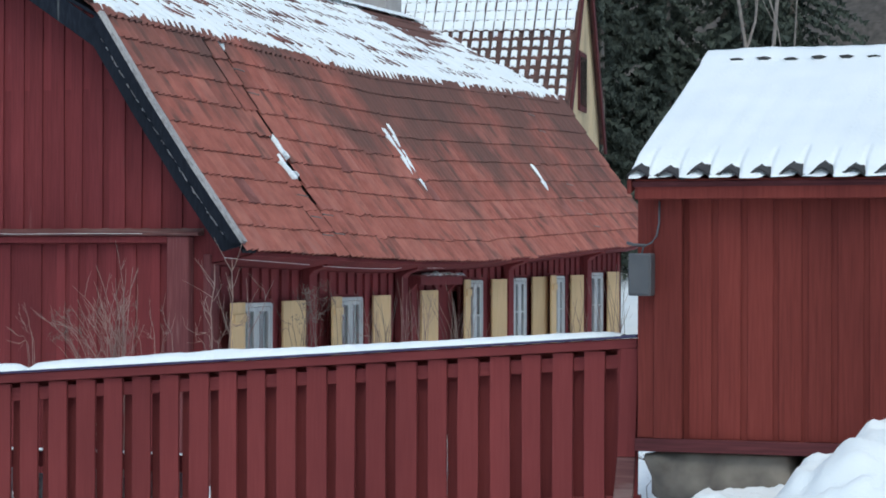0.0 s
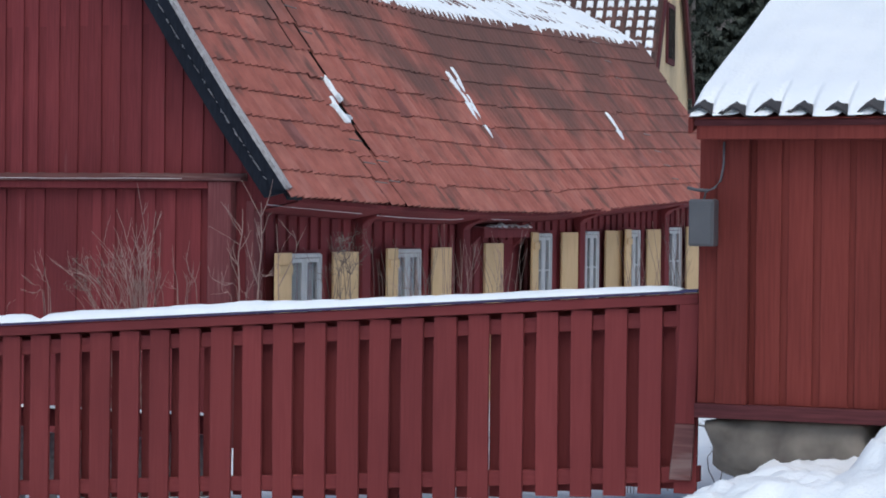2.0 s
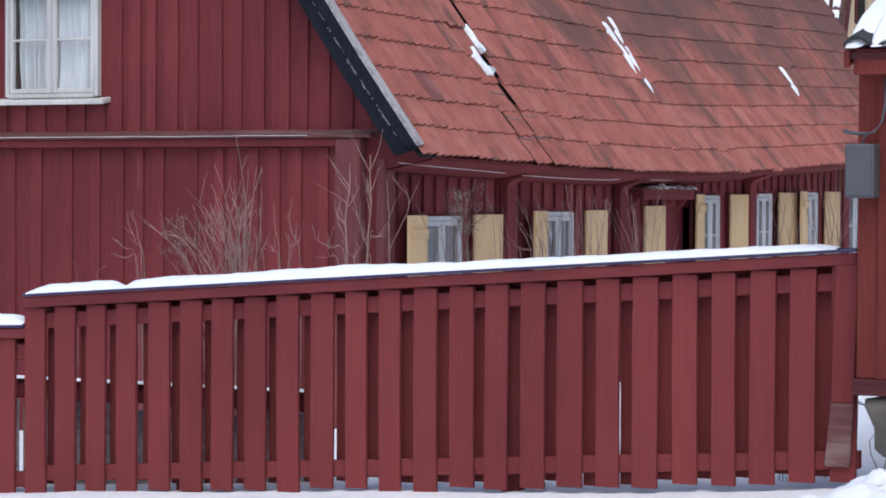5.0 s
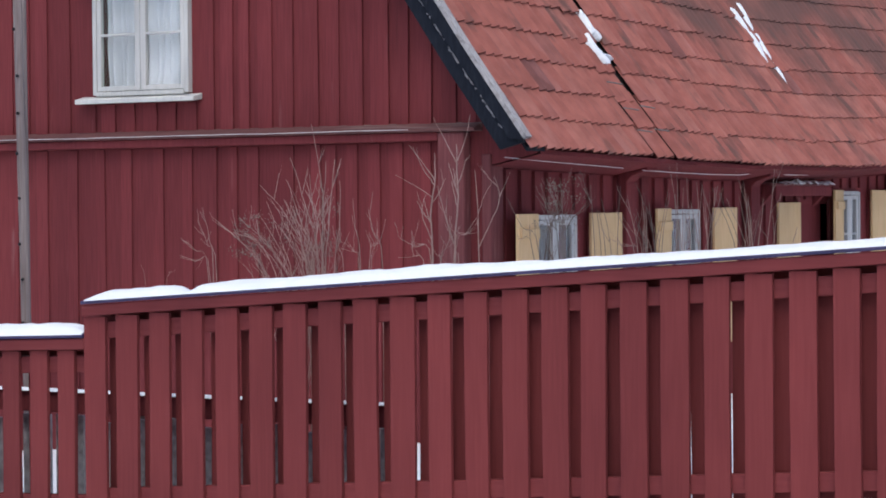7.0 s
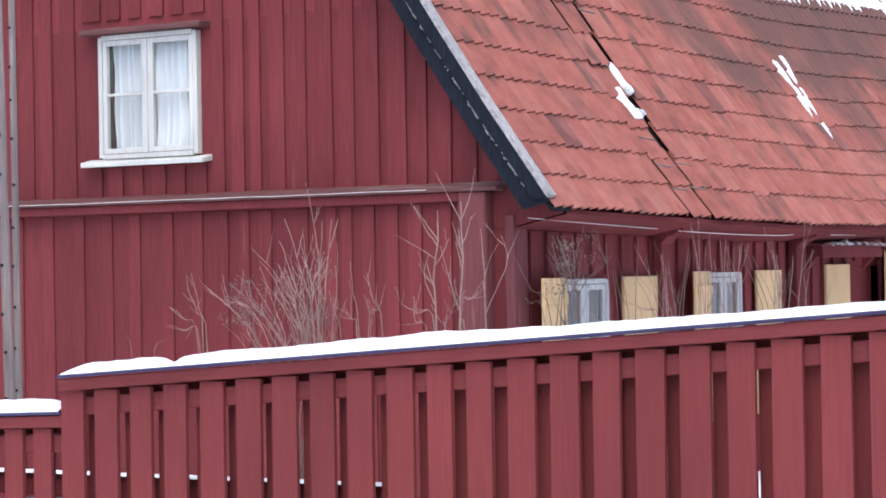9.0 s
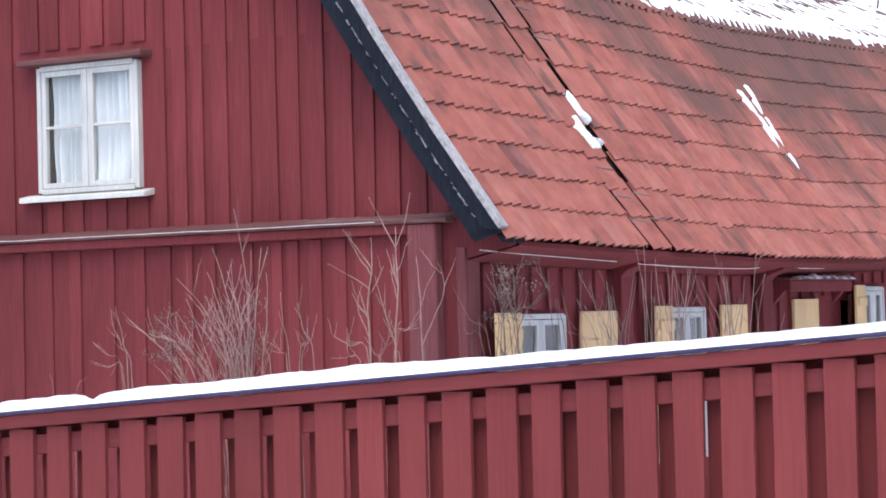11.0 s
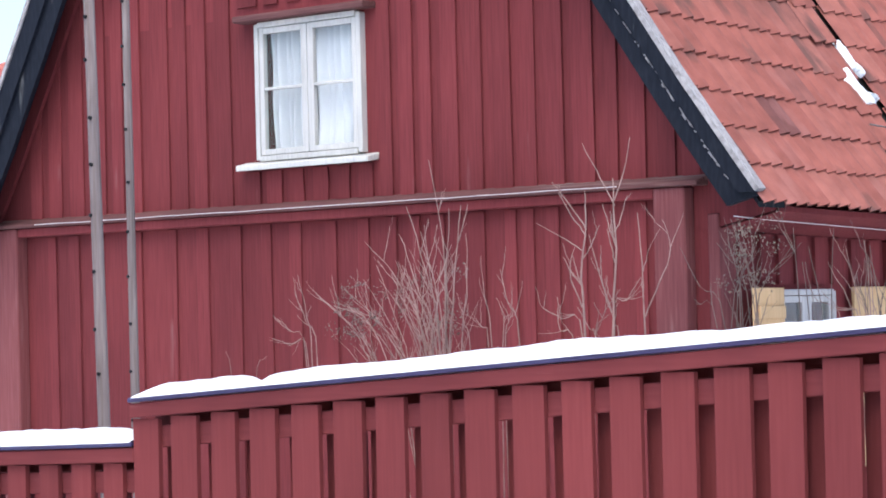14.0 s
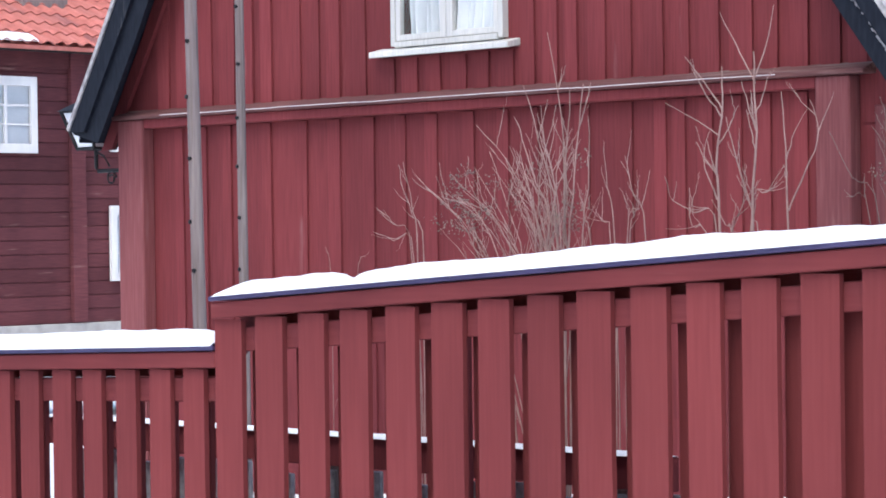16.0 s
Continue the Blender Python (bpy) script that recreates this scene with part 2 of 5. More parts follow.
def bm_box(bm, x0, x1, y0, y1, z0, z1, m=None):
    vs = [bm.verts.new((x, y, z)) for x in (x0, x1) for y in (y0, y1) for z in (z0, z1)]
    for f in ((0, 1, 3, 2), (4, 6, 7, 5), (0, 4, 5, 1), (2, 3, 7, 6), (0, 2, 6, 4), (1, 5, 7, 3)):
        bm.faces.new([vs[i] for i in f])
    if m is not None:
        bmesh.ops.transform(bm, matrix=m, verts=vs)
    return vs


def bm_prism(bm, outline, depth):
    """A prism: the outline's corners (3D), pushed along the vector depth."""
    a = [bm.verts.new(p) for p in outline]
    b = [bm.verts.new(Vector(p) + Vector(depth)) for p in outline]
    bm.faces.new(a)
    bm.faces.new(b[::-1])
    for i in range(len(a)):
        j = (i + 1) % len(a)
        bm.faces.new((a[j], a[i], b[i], b[j]))


def bm_tube(bm, pts, radii, sides=6):
    rings = []
    for i, p in enumerate(pts):
        p = Vector(p)
        d = (Vector(pts[min(i + 1, len(pts) - 1)]) - Vector(pts[max(i - 1, 0)])).normalized()
        s = d.orthogonal().normalized()
        t = d.cross(s)
        r = radii[i] if isinstance(radii, (list, tuple)) else radii
        rings.append([bm.verts.new(p + r * (math.cos(a) * s + math.sin(a) * t)) for a in (2 * math.pi * k / sides for k in range(sides))])
    for a, b in zip(rings, rings[1:]):
        for k in range(sides):
            bm.faces.new((a[k], a[(k + 1) % sides], b[(k + 1) % sides], b[k]))
    bm.faces.new(rings[0][::-1])
    bm.faces.new(rings[-1])


def mesh_of(name, bm, material, bevel=0.0):
    bmesh.ops.recalc_face_normals(bm, faces=bm.faces)
    if bevel:
        bmesh.ops.bevel(bm, geom=bm.edges[:], offset=bevel, segments=1, affect="EDGES")
    me = bpy.data.meshes.new(name)
    bm.to_mesh(me)
    bm.free()
    me.materials.append(material)
    return me


def part(name, bm, material, parent=None, label="", bevel=0.0, smooth=False):
    me = mesh_of(name, bm, material, bevel)
    if smooth:
        me.shade_smooth()
    ob = new(name, me)
    ob.parent = parent
    return tagged(ob, label)


def box_part(name, dims, material, parent=None, label="", bevel=0.004, m=None):
    bm = bmesh.new()
    bm_box(bm, *dims, m)
    return part(name, bm, material, parent, label, bevel)


def root(name, label, category, group="", kind="", at=(0, 0, 0)):
    ob = new(name)
    ob.location = at
    ob.empty_display_size = 0.2
    return tagged(ob, label, category, group, kind)


def pieces(name, mesh, places, parent):
    """Objects of their own on one mesh, under a thing."""
    for m in places:
        ob = new(name, mesh)
        ob.parent = parent
        ob.matrix_basis = m


def grid_mesh(name, nu, nv, fn, material, thickness=0.0, smooth=True):
    vs = [fn(u / (nu - 1), v / (nv - 1)) for v in range(nv) for u in range(nu)]
    fs = [(v * nu + u, v * nu + u + 1, (v + 1) * nu + u + 1, (v + 1) * nu + u) for v in range(nv - 1) for u in range(nu - 1)]
    me = bpy.data.meshes.new(name)
    me.from_pydata(vs, [], fs)
    me.materials.append(material)
    if smooth:
        me.shade_smooth()
    return me


def snow_strip(name, length, width, thick, parent=None, seed=0, label="", ends=0.12, notch=None, nu=None, taper=None):
    """A rounded ridge of snow along x, from 0 to length, lying on y 0 to width."""
    nu = nu or max(12, int(length / 0.035))
    nv = 13

    def fn(u, v):
        x = u * length
        s = math.sin(math.pi * min(1, max(0, v)))
        edge = min(1.0, (min(x, length - x) + 0.01) / ends) ** 0.5
        h = thick * edge * (0.95 + 0.16 * noise.noise((x * 1.3, seed, 1.3)) + 0.16 * noise.noise((x * 6, seed, v * 3)) + 0.1 * noise.noise((x * 19, seed, v * 4)))
        if taper:
            h *= 1 - taper * max(0.0, x / length - 0.45) / 0.55
        if notch:
            h *= 1 - 0.9 * math.exp(-((x - notch) / 0.05) ** 2)
        h = max(0.004, h)
        y = width * v
        wob = 0.012 * noise.noise((x * 5, seed + 4, 0))
        return (x, y + wob * (1 if v in (0, 1) else 0.3), h * min(1, s ** 0.45) - 0.003)

    me = grid_mesh(name, nu, nv, fn, SNOW)
    ob = new(name, me)
    ob.parent = parent
    return tagged(ob, label)


# ---- ground ----
def ground_z(x, y):
    z = 0.87 + 0.062 * (min(max(x, -40), 30))
    road = max(0.0, min(1.0, (-7.0 - y) / 2.0))
    z -= road * 0.045 * max(0.0, min(19.0, y + 19.0))
    if y > 0:
        z += 0.012 * min(y, 40) * (1 if x > -12 else 0.0)
    if y > 40:
        z += 0.16 * min(y - 40, 80)
    z += 0.035 * noise.noise((x * 0.6, y * 0.6, 0.4)) + 0.012 * noise.noise((x * 3, y * 3, 2))
    return z


def axis(lo, hi, fine_lo, fine_hi, step, grow=1.22):
    xs = list(np.arange(fine_lo, fine_hi, step))
    s = step
    while xs[-1] < hi:
        s *= grow
        xs.append(xs[-1] + s)
    s = step
    while xs[0] > lo:
        s *= grow
        xs.insert(0, xs[0] - s)
    return xs


gx, gy = axis(-1500, 1500, -6, 10, 0.22), axis(-1500, 1500, -20, 2, 0.25)
ground = new("ground", grid_mesh("ground", len(gx), len(gy), lambda u, v: (
    gx[round(u * (len(gx) - 1))], gy[round(v * (len(gy) - 1))], ground_z(gx[round(u * (len(gx) - 1))], gy[round(v * (len(gy) - 1))])), SNOW))
tagged(ground, "snow-covered sloping ground", "ground", kind="structure")


# ---- the red house ----
MID = -2.86            # middle of the gable
HALF_LEFT = 3.135
HALF_EAVE, KINK, Z_EAVE, Z_KINK, Z_RIDGE = 3.37, 1.99, 2.86, 4.86, 5.91
LENGTH = 11.75
VERGE = -0.26
SAG = [(-0.3, 0.0), (1.6, -0.045), (3.3, -0.08), (5.0, -0.085), (7.0, -0.02), (9.2, 0.07), (12.0, 0.17)]
SAG_K = [(-0.3, 0.0), (2.2, -0.05), (5.4, -0.13), (10.0, -0.04), (12.2, 0.01)]


def roof_z(x, y=0.0):
    """The roof's upper side over a place."""
    u = abs(x - MID)
    ze, zk, zr = Z_EAVE + interp(y, SAG), Z_KINK + interp(y, SAG_K), Z_RIDGE
    if u > KINK:
        f = (u - KINK) / ((HALF_EAVE if x > MID else HALF_LEFT) - KINK)
        return zk + (ze - zk) * f + 0.05 * math.sin(math.pi * f) * -1
    return zr + (zk - zr) * u / KINK


house = root("timber_house", "old red timber house with broken tiled roof, snow on top", "house", at=(0, 0, 0.8))


def hp(name, bm, material, parent=None, label="", bevel=0.0, smooth=False):
    """A part of the house, in world measures."""
    ob = part(name, bm, material, parent or house, label, bevel, smooth)
    if parent is None:
        ob.location = (0, 0, -0.8)
    return ob


# body of the house, with openings for the gable window and the windows of the long side
WZ0, WZ1, WX0, WX1 = 3.288, 4.138, -3.30, -2.44
LONG = [  # y0, y1, head height of the long side's windows
    (0.575, 1.18, 2.375), (2.65, 3.21, 2.40), (6.08, 6.53, 2.54), (7.55, 7.96, 2.56), (8.95, 9.34, 2.575), (10.32, 10.86, 2.61)]
DOOR = (5.21, 5.86, 2.44)


def wall_piece(x0, x1, y0, y1, z0, z1):
    bm = bmesh.new()
    bm_box(bm, x0, x1, y0, y1, z0, z1)
    hp("wall", bm, RED, label="dark red boarded side wall")


def wall_outline(x, thick):
    """The long side wall as upright strips with openings cut through."""
    cuts = sorted([(a, b, 1.35, h) for a, b, h in LONG] + [(DOOR[0], DOOR[1], 0.75, DOOR[2])])
    y = 0.2
    for a, b, z0, z1 in cuts:
        wall_piece(x - thick, x, y, a, 0.6, 2.95)
        wall_piece(x - thick, x, a, b, 0.6, z0)
        wall_piece(x - thick, x, a, b, z1, 2.95)
        y = b
    wall_piece(x - thick, x, y, LENGTH, 0.6, 2.95)


wall_outline(0.05, 0.2)
bm = bmesh.new()
bm_box(bm, -5.77, -5.57, 0.02, LENGTH, 0.6, 2.85)
hp("wall", bm, RED)
def gable_piece(xs, z0, z1, label=""):
    tops = [(x, 0.0, max(z0 + 0.001, min(z1, roof_z(x) - 0.085))) for x in xs]
    bm = bmesh.new()
    bm_prism(bm, [(xs[0], 0.0, z0), (xs[-1], 0.0, z0)] + tops[::-1], (0, 0.2, 0))
    hp("wall", bm, RED, label=label)


gable_piece(np.linspace(-5.77, WX0, 9), 0.6, 4.2, "red boarded gable wall")
gable_piece(np.linspace(WX1, 0.05, 9), 0.6, 4.2)
gable_piece([WX0, WX1], 0.6, WZ0)
gable_piece([WX0, WX1], WZ1, 4.2)
gable_piece(np.linspace(-5.0, -0.72, 16), 4.2, 9.0)
bm = bmesh.new()
xs = np.linspace(-5.77, 0.05, 24)
bm_prism(bm, [(xs[0], LENGTH - 0.2, 0.6), (xs[-1], LENGTH - 0.2, 0.6)] + [(x, LENGTH - 0.2, roof_z(x, LENGTH) - 0.14) for x in xs[::-1]], (0, 0.2, 0))
hp("wall", bm, RED)
# floor of the loft and a partition, so that the rooms are dark
bm = bmesh.new()
bm_box(bm, -5.57, -0.15, 0.2, LENGTH - 0.2, 2.62, 2.7)
bm_box(bm, -4.6, -1.1, 2.2, 2.26, 2.7, 4.4)
bm_box(bm, -2.2, -2.1, 0.2, LENGTH - 0.2, 0.6, 2.62)
hp("floor", bm, ROOM)

# ledge across the gable, corner posts
bm = bmesh.new()
bm_prism(bm, [(-5.80, -0.125, 2.978), (-5.80, 0.0, 3.02), (-5.80, 0.0, 2.955), (-5.80, -0.125, 2.955)], (5.82, 0, 0))
hp("ledge", bm, RED_TRIM, label="weathered ledge board across the gable", bevel=0.004)
bm = bmesh.new()
bm_box(bm, -5.55, -0.29, -0.085, 0.0, 2.895, 2.954)
hp("ledge_fascia", bm, RED, bevel=0.006)
for x0, x1 in ((-5.77, -5.52), (-0.285, -0.08)):
    bm = bmesh.new()
    bm_box(bm, x0, x1, -0.10, 0.0, 0.62, 2.953)
    hp("corner_post", bm, RED_POST, bevel=0.008)
for x0, x1, y0 in ((0.02, 0.09, -0.03),):
    bm = bmesh.new()
    bm_box(bm, x0, x1, y0, 0.14, 0.62, 2.80)
    hp("corner_board", bm, RED_POST, bevel=0.006)

# soffit and eave board of the long side
bm = bmesh.new()
ys = np.linspace(-0.008, LENGTH + 0.2, 30)
for y0, y1 in zip(ys, ys[1:]):
    s0, s1 = interp(y0, SAG), interp(y1, SAG)
    a = [(0.06, y0, 2.72 + s0), (0.46, y0, 2.80 + s0), (0.46, y0, 2.83 + s0), (0.06, y0, 2.80 + s0)]
    b = [(0.06, y1, 2.72 + s1), (0.46, y1, 2.80 + s1), (0.46, y1, 2.83 + s1), (0.06, y1, 2.80 + s1)]
    va, vb = [bm.verts.new(p) for p in a], [bm.verts.new(p) for p in b]
    for i in range(4):
        j = (i + 1) % 4
        bm.faces.new((va[i], va[j], vb[j], vb[i]))
bmesh.ops.remove_doubles(bm, verts=bm.verts, dist=0.0005)
hp("soffit", bm, RED)
for y in (1.84, 4.05, 7.2, 10.05):
    s = interp(y, SAG)
    bm = bmesh.new()
    bm_prism(bm, [(0.076, y, 2.74 + s), (0.32, y, 2.785 + s), (0.32, y, 2.755 + s), (0.19, y, 2.71 + s), (0.15, y, 2.67 + s), (0.15, y, 0.8), (0.076, y, 0.8)], (0, 0.16, 0))
    hp("eave_bracket", bm, RED, bevel=0.006)

# barge boards along the near verge, both sides, and flat cap boards
for side in (1, -1):
    he = HALF_EAVE if side > 0 else HALF_LEFT
    us = [he, he - 0.45, he - 0.85, KINK + 0.05]
    pts = [(MID + side * u, roof_z(MID + side * u)) for u in us]
    d = Vector((pts[-1][0] - pts[0][0], 0, pts[-1][1] - pts[0][1])).normalized()
    n = Vector((-side * abs(d.z), 0, -abs(d.x)))
    def strip(name, wide, y, thick, lift, material, label=""):
        bm = bmesh.new()
        outer = [(x, y, z + lift) for x, z in pts]
        inner = [(x + n.x * wide, y, z + n.z * wide + lift) for x, z in pts]
        inner[0] = (inner[0][0] + d.x * 0.07, y, inner[0][2] + d.z * 0.07)
        bm_prism(bm, outer + inner[::-1], (0, thick, 0))
        hp(name, bm, material, label=label)
    strip("barge_board", 0.19 if side > 0 else 0.26, VERGE - 0.03, 0.035, 0.02, TAR, "black tarred barge board along the verge")
    strip("barge_facing", 0.085 if side > 0 else 0.13, VERGE - 0.055, 0.024, 0.03, TAR)
    if side > 0:
        # paint worn off the edge of the facing, in short streaks
        chips = random.Random(77)
        bm = bmesh.new()
        u0 = he - 0.1
        while u0 > KINK + 0.15:
            u1 = u0 - chips.choice((0.008, 0.014, 0.022, 0.045))
            for u2, u3 in ((u0, (u0 + u1) / 2), ((u0 + u1) / 2, u1)):
                w0 = 0.0865 + chips.uniform(0.0, 0.012)
                w1 = w0 + chips.uniform(0.003, 0.012)
                a, b = [(MID + u, roof_z(MID + u) + 0.03) for u in (u2, u3)]
                bm_prism(bm, [(x + n.x * w, VERGE - 0.038, z + n.z * w) for (x, z), w in ((a, w0), (b, w0), (b, w1), (a, w1))], (0, 0.007, 0))
            u0 = u1 - chips.choice((0.003, 0.006, 0.012, 0.03))
        tagged(hp("worn_edge", bm, CAP_WOOD, label="bare grey wood where the tar is worn"), kind="stuff")
    if side < 0:
        strip("rake_trim", 0.09, -0.058, 0.03, -0.09, RED)
    bm = bmesh.new()
    bm_prism(bm, [(x, VERGE - 0.065, z + 0.036) for x, z in pts] + [(x - n.x * 0.028, VERGE - 0.065, z - n.z * 0.028 + 0.036) for x, z in pts[::-1]], (0, 0.075, 0))
    hp("verge_cap", bm, CAP_WOOD, label="grey weathered verge board")
    # upper slope's barge
    pts = [(MID + side * u, roof_z(MID + side * u)) for u in (KINK + 0.14, 1.0, 0.0)]
    bm = bmesh.new()
    for (xa, za), (xb, zb) in zip(pts, pts[1:]):
        bm_prism(bm, [(xa, VERGE - 0.022, za + 0.02), (xb, VERGE - 0.022, zb + 0.02), (xb, VERGE - 0.022, zb - 0.2), (xa, VERGE - 0.022, za - 0.2)], (0, 0.024, 0))
    hp("barge_board", bm, TAR)
# soffit under the verge
bm = bmesh.new()
us = [HALF_EAVE - 0.02, 2.6, KINK, 1.0, 0, -1.0, -KINK, -2.6, -HALF_LEFT + 0.02]
for ua, ub in zip(us, us[1:]):
    za, zb = roof_z(MID + ua) - 0.07, roof_z(MID + ub) - 0.07
    bm_prism(bm, [(MID + ua, VERGE + 0.006, za), (MID + ub, VERGE + 0.006, zb), (MID + ub, -0.001, zb), (MID + ua, -0.001, za)], (0, 0, 0.03))
bmesh.ops.remove_doubles(bm, verts=bm.verts, dist=0.0005)
hp("verge_soffit", bm, TAR)

# roof deck under the tiles, near-black to paint shade into the gaps
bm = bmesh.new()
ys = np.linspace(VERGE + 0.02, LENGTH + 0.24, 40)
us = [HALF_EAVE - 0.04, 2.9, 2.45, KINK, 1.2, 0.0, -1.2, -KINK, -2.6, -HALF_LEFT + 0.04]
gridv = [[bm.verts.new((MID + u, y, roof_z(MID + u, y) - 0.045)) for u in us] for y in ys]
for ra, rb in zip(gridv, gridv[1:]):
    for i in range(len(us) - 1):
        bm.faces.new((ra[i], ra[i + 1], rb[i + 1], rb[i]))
hp("roof_deck", bm, GAP_SHADE)

# gable window
def casement_window(name, parent, width, height, origin, turn, rows, paint, label, curtain=True, bars=(0.52,), depth=0.05):
    """A two-leaf window in its own frame: x along the wall, y inwards, z up, from its lower corner."""
    w = root(name, label, "")
    w.parent = parent
    w.matrix_basis = turn
    fr = 0.024
    bm = bmesh.new()
    bm_box(bm, -0.012, fr, -0.028, depth, 0, height)
    bm_box(bm, width - fr, width + 0.012, -0.028, depth, 0, height)
    bm_box(bm, fr, width - fr, -0.035, depth, height - fr, height + 0.01)
    bm_box(bm, fr, width - fr, -0.035, depth, -0.01, fr)
    part("window_frame", bm, paint, w, bevel=0.004)
    half = width / 2
    for x0, x1 in ((fr + 0.003, half - 0.002), (half + 0.002, width - fr - 0.003)):
        s, mid = 0.036, 0.048
        sl, sr = (s, mid) if x0 < half - 0.01 else (mid, s)
        bm = bmesh.new()
        z0, z1 = fr + 0.004, height - fr - 0.004
        bm_box(bm, x0, x0 + sl, -0.022, 0.018, z0, z1)
        bm_box(bm, x1 - sr, x1, -0.022, 0.018, z0, z1)
        bm_box(bm, x0 + sl, x1 - sr, -0.022, 0.018, z0, z0 + s)
        bm_box(bm, x0 + sl, x1 - sr, -0.022, 0.018, z1 - s, z1)
        for b in bars:
            zb = z0 + (z1 - z0) * b
            bm_box(bm, x0 + sl, x1 - sr, -0.018, 0.012, zb - 0.009, zb + 0.009)
        leaf = part("sash", bm, paint, w, bevel=0.003)
        g = box_part("pane", (x0 + sl - 0.004, x1 - sr + 0.004, -0.004, 0.0, z0 + s - 0.004, z1 - s + 0.004), GLASS, leaf, bevel=0)
        g.visible_shadow = False
        if curtain:
            def fold(u, v, x0=x0, x1=x1, z0=z0, z1=z1):
                lean = 0.05 if x0 < half else 0.0
                a = x0 + (0.025 if x0 < half else -0.03) + lean * (1 - v) * 0.5
                xx = a + (x1 + 0.01 - a) * u
                return (xx, 0.062 + (0.042 - 0.02 * v) * math.sin(u * 40 + 1.9 * math.sin(v * 2.2 + x0 * 9) + 2.5 * noise.noise((u * 4, 0, x0))) + 0.03 * noise.noise((u * 5, v * 2, x0 * 5)), z0 + 0.015 + (z1 - z0 - 0.02) * v)
            c = new("curtain", grid_mesh("curtain", 84, 16, fold, CURTAIN))
            c.parent = w
    return w


gw = casement_window("window", house, WX1 - WX0, WZ1 - WZ0, None, pose(WX0 + 0.01, -0.022, WZ0 - 0.8), 2, WHITE, "white two-leaf window with drawn white curtains")
bm = bmesh.new()
bm_prism(bm, [(-0.14, -0.085, -0.065), (-0.14, -0.085, -0.03), (-0.14, 0.03, -0.005), (-0.14, 0.03, -0.05)], (1.10, 0, 0))
part("sill", bm, WHITE, gw, "white painted window sill", bevel=0.005)
bm = bmesh.new()
bm_box(bm, -0.13, WX1 - WX0 + 0.10, -0.10, 0.03, 0.865, 0.905)
part("head_board", bm, RED_TRIM, gw, bevel=0.006)


# long side: windows with ochre shutters
def shutter(parent, m, width=0.50, height=1.0):
    bm = bmesh.new()
    bm_box(bm, 0, width, -0.012, 0.012, 0, height)
    s = part("shutter", bm, OCHRE, parent, "ochre painted board shutter", bevel=0.004)
    s.matrix_basis = m
    for zz in (0.14, height - 0.17):
        bm = bmesh.new()
        bm_box(bm, 0.03, width - 0.03, 0.012, 0.03, zz, zz + 0.07)
        part("batten", bm, OCHRE, s, bevel=0.003)
    return s


SHUT = {0: ((0.57, -0.47, 12.5), (1.345, 0.465, 1)), 1: ((2.64, -0.44, 13), (3.41, 0.41, 1)), 2: ((6.07, -0.45, 13.5), (6.75, 0.45, 1)),
        3: ((0, 0, 0), (8.1, 0.51, 1)), 4: ((8.94, -0.46, 12), (9.51, 0.45, 1)), 5: ((0, 0, 0), (10.98, 0.44, 1))}
for k, (a, b, h) in enumerate(LONG):
    w = casement_window("window", house, b - a, h - 1.35, None, pose(0.06, a, 1.35 - 0.8, 0, 0, 90), 2, WHITE_OLD, "old grey-white window with ochre shutters", curtain=k in (2,), bars=(0.35, 0.7) if k > 1 else (0.34,))
    for y, wd, ang in SHUT[k]:
        if wd:
            flip = wd < 0
            m = pose((y - a), -0.05, 0.0, 0, 0, 0)
            turn = Matrix.Rotation(radians(180 + ang if flip else -ang), 4, "Z")
            s = shutter(w, m @ turn, abs(wd), h - 1.35 + 0.02)
# the door, its open ochre leaf and the small canopy
door = root("door", "dark doorway with an open ochre door leaf", "")
door.parent = house
door.matrix_basis = pose(0.05, 0, -0.8)
box_part("door_leaf", (0.03, 0.058, 4.70, 5.155, 0.8, 2.455), OCHRE, door, "ochre painted door leaf")
box_part("door_panel", (-0.06, -0.02, DOOR[0], DOOR[1] - 0.1, 0.8, DOOR[2]), RED, door)
for y0, y1 in ((DOOR[0] - 0.06, DOOR[0]), (DOOR[1], DOOR[1] + 0.06)):
    box_part("door_jamb", (-0.15, 0.03, y0, y1, 0.8, DOOR[2] + 0.06), RED_POST, door)
canopy = root("canopy", "small red porch canopy with patches of snow", "")
canopy.parent = house
canopy.matrix_basis = pose(0.05, 0, -0.8)
bm = bmesh.new()
bm_prism(bm, [(0.0, 4.38, 2.632), (0.17, 4.38, 2.612), (0.17, 4.38, 2.594), (0.0, 4.38, 2.612)], (0, 1.26, 0))
part("canopy_board", bm, RED_POST, canopy, bevel=0.004)
box_part("canopy_beam", (0.11, 0.15, 4.43, 5.6, 2.51, 2.593), RED, canopy)
for y in (4.44, 5.54):
    bm = bmesh.new()
    bm_prism(bm, [(0.0, y, 2.611), (0.109, y, 2.598), (0.109, y, 2.53), (0.0, y, 2.42)], (0, 0.05, 0))
    part("canopy_bracket", bm, RED, canopy)
rng = random.Random(7)
y = 4.55
while y < 5.6:
    ln = rng.uniform(0.04, 0.13)
    lump = snow_strip("snow_patch", ln, 0.1, rng.uniform(0.02, 0.06), canopy, int(y * 100), ends=0.05)
    lump.matrix_basis = pose(0.172, y, 2.608, 0, 0, 90)
    y += ln + rng.uniform(0.0, 0.07)
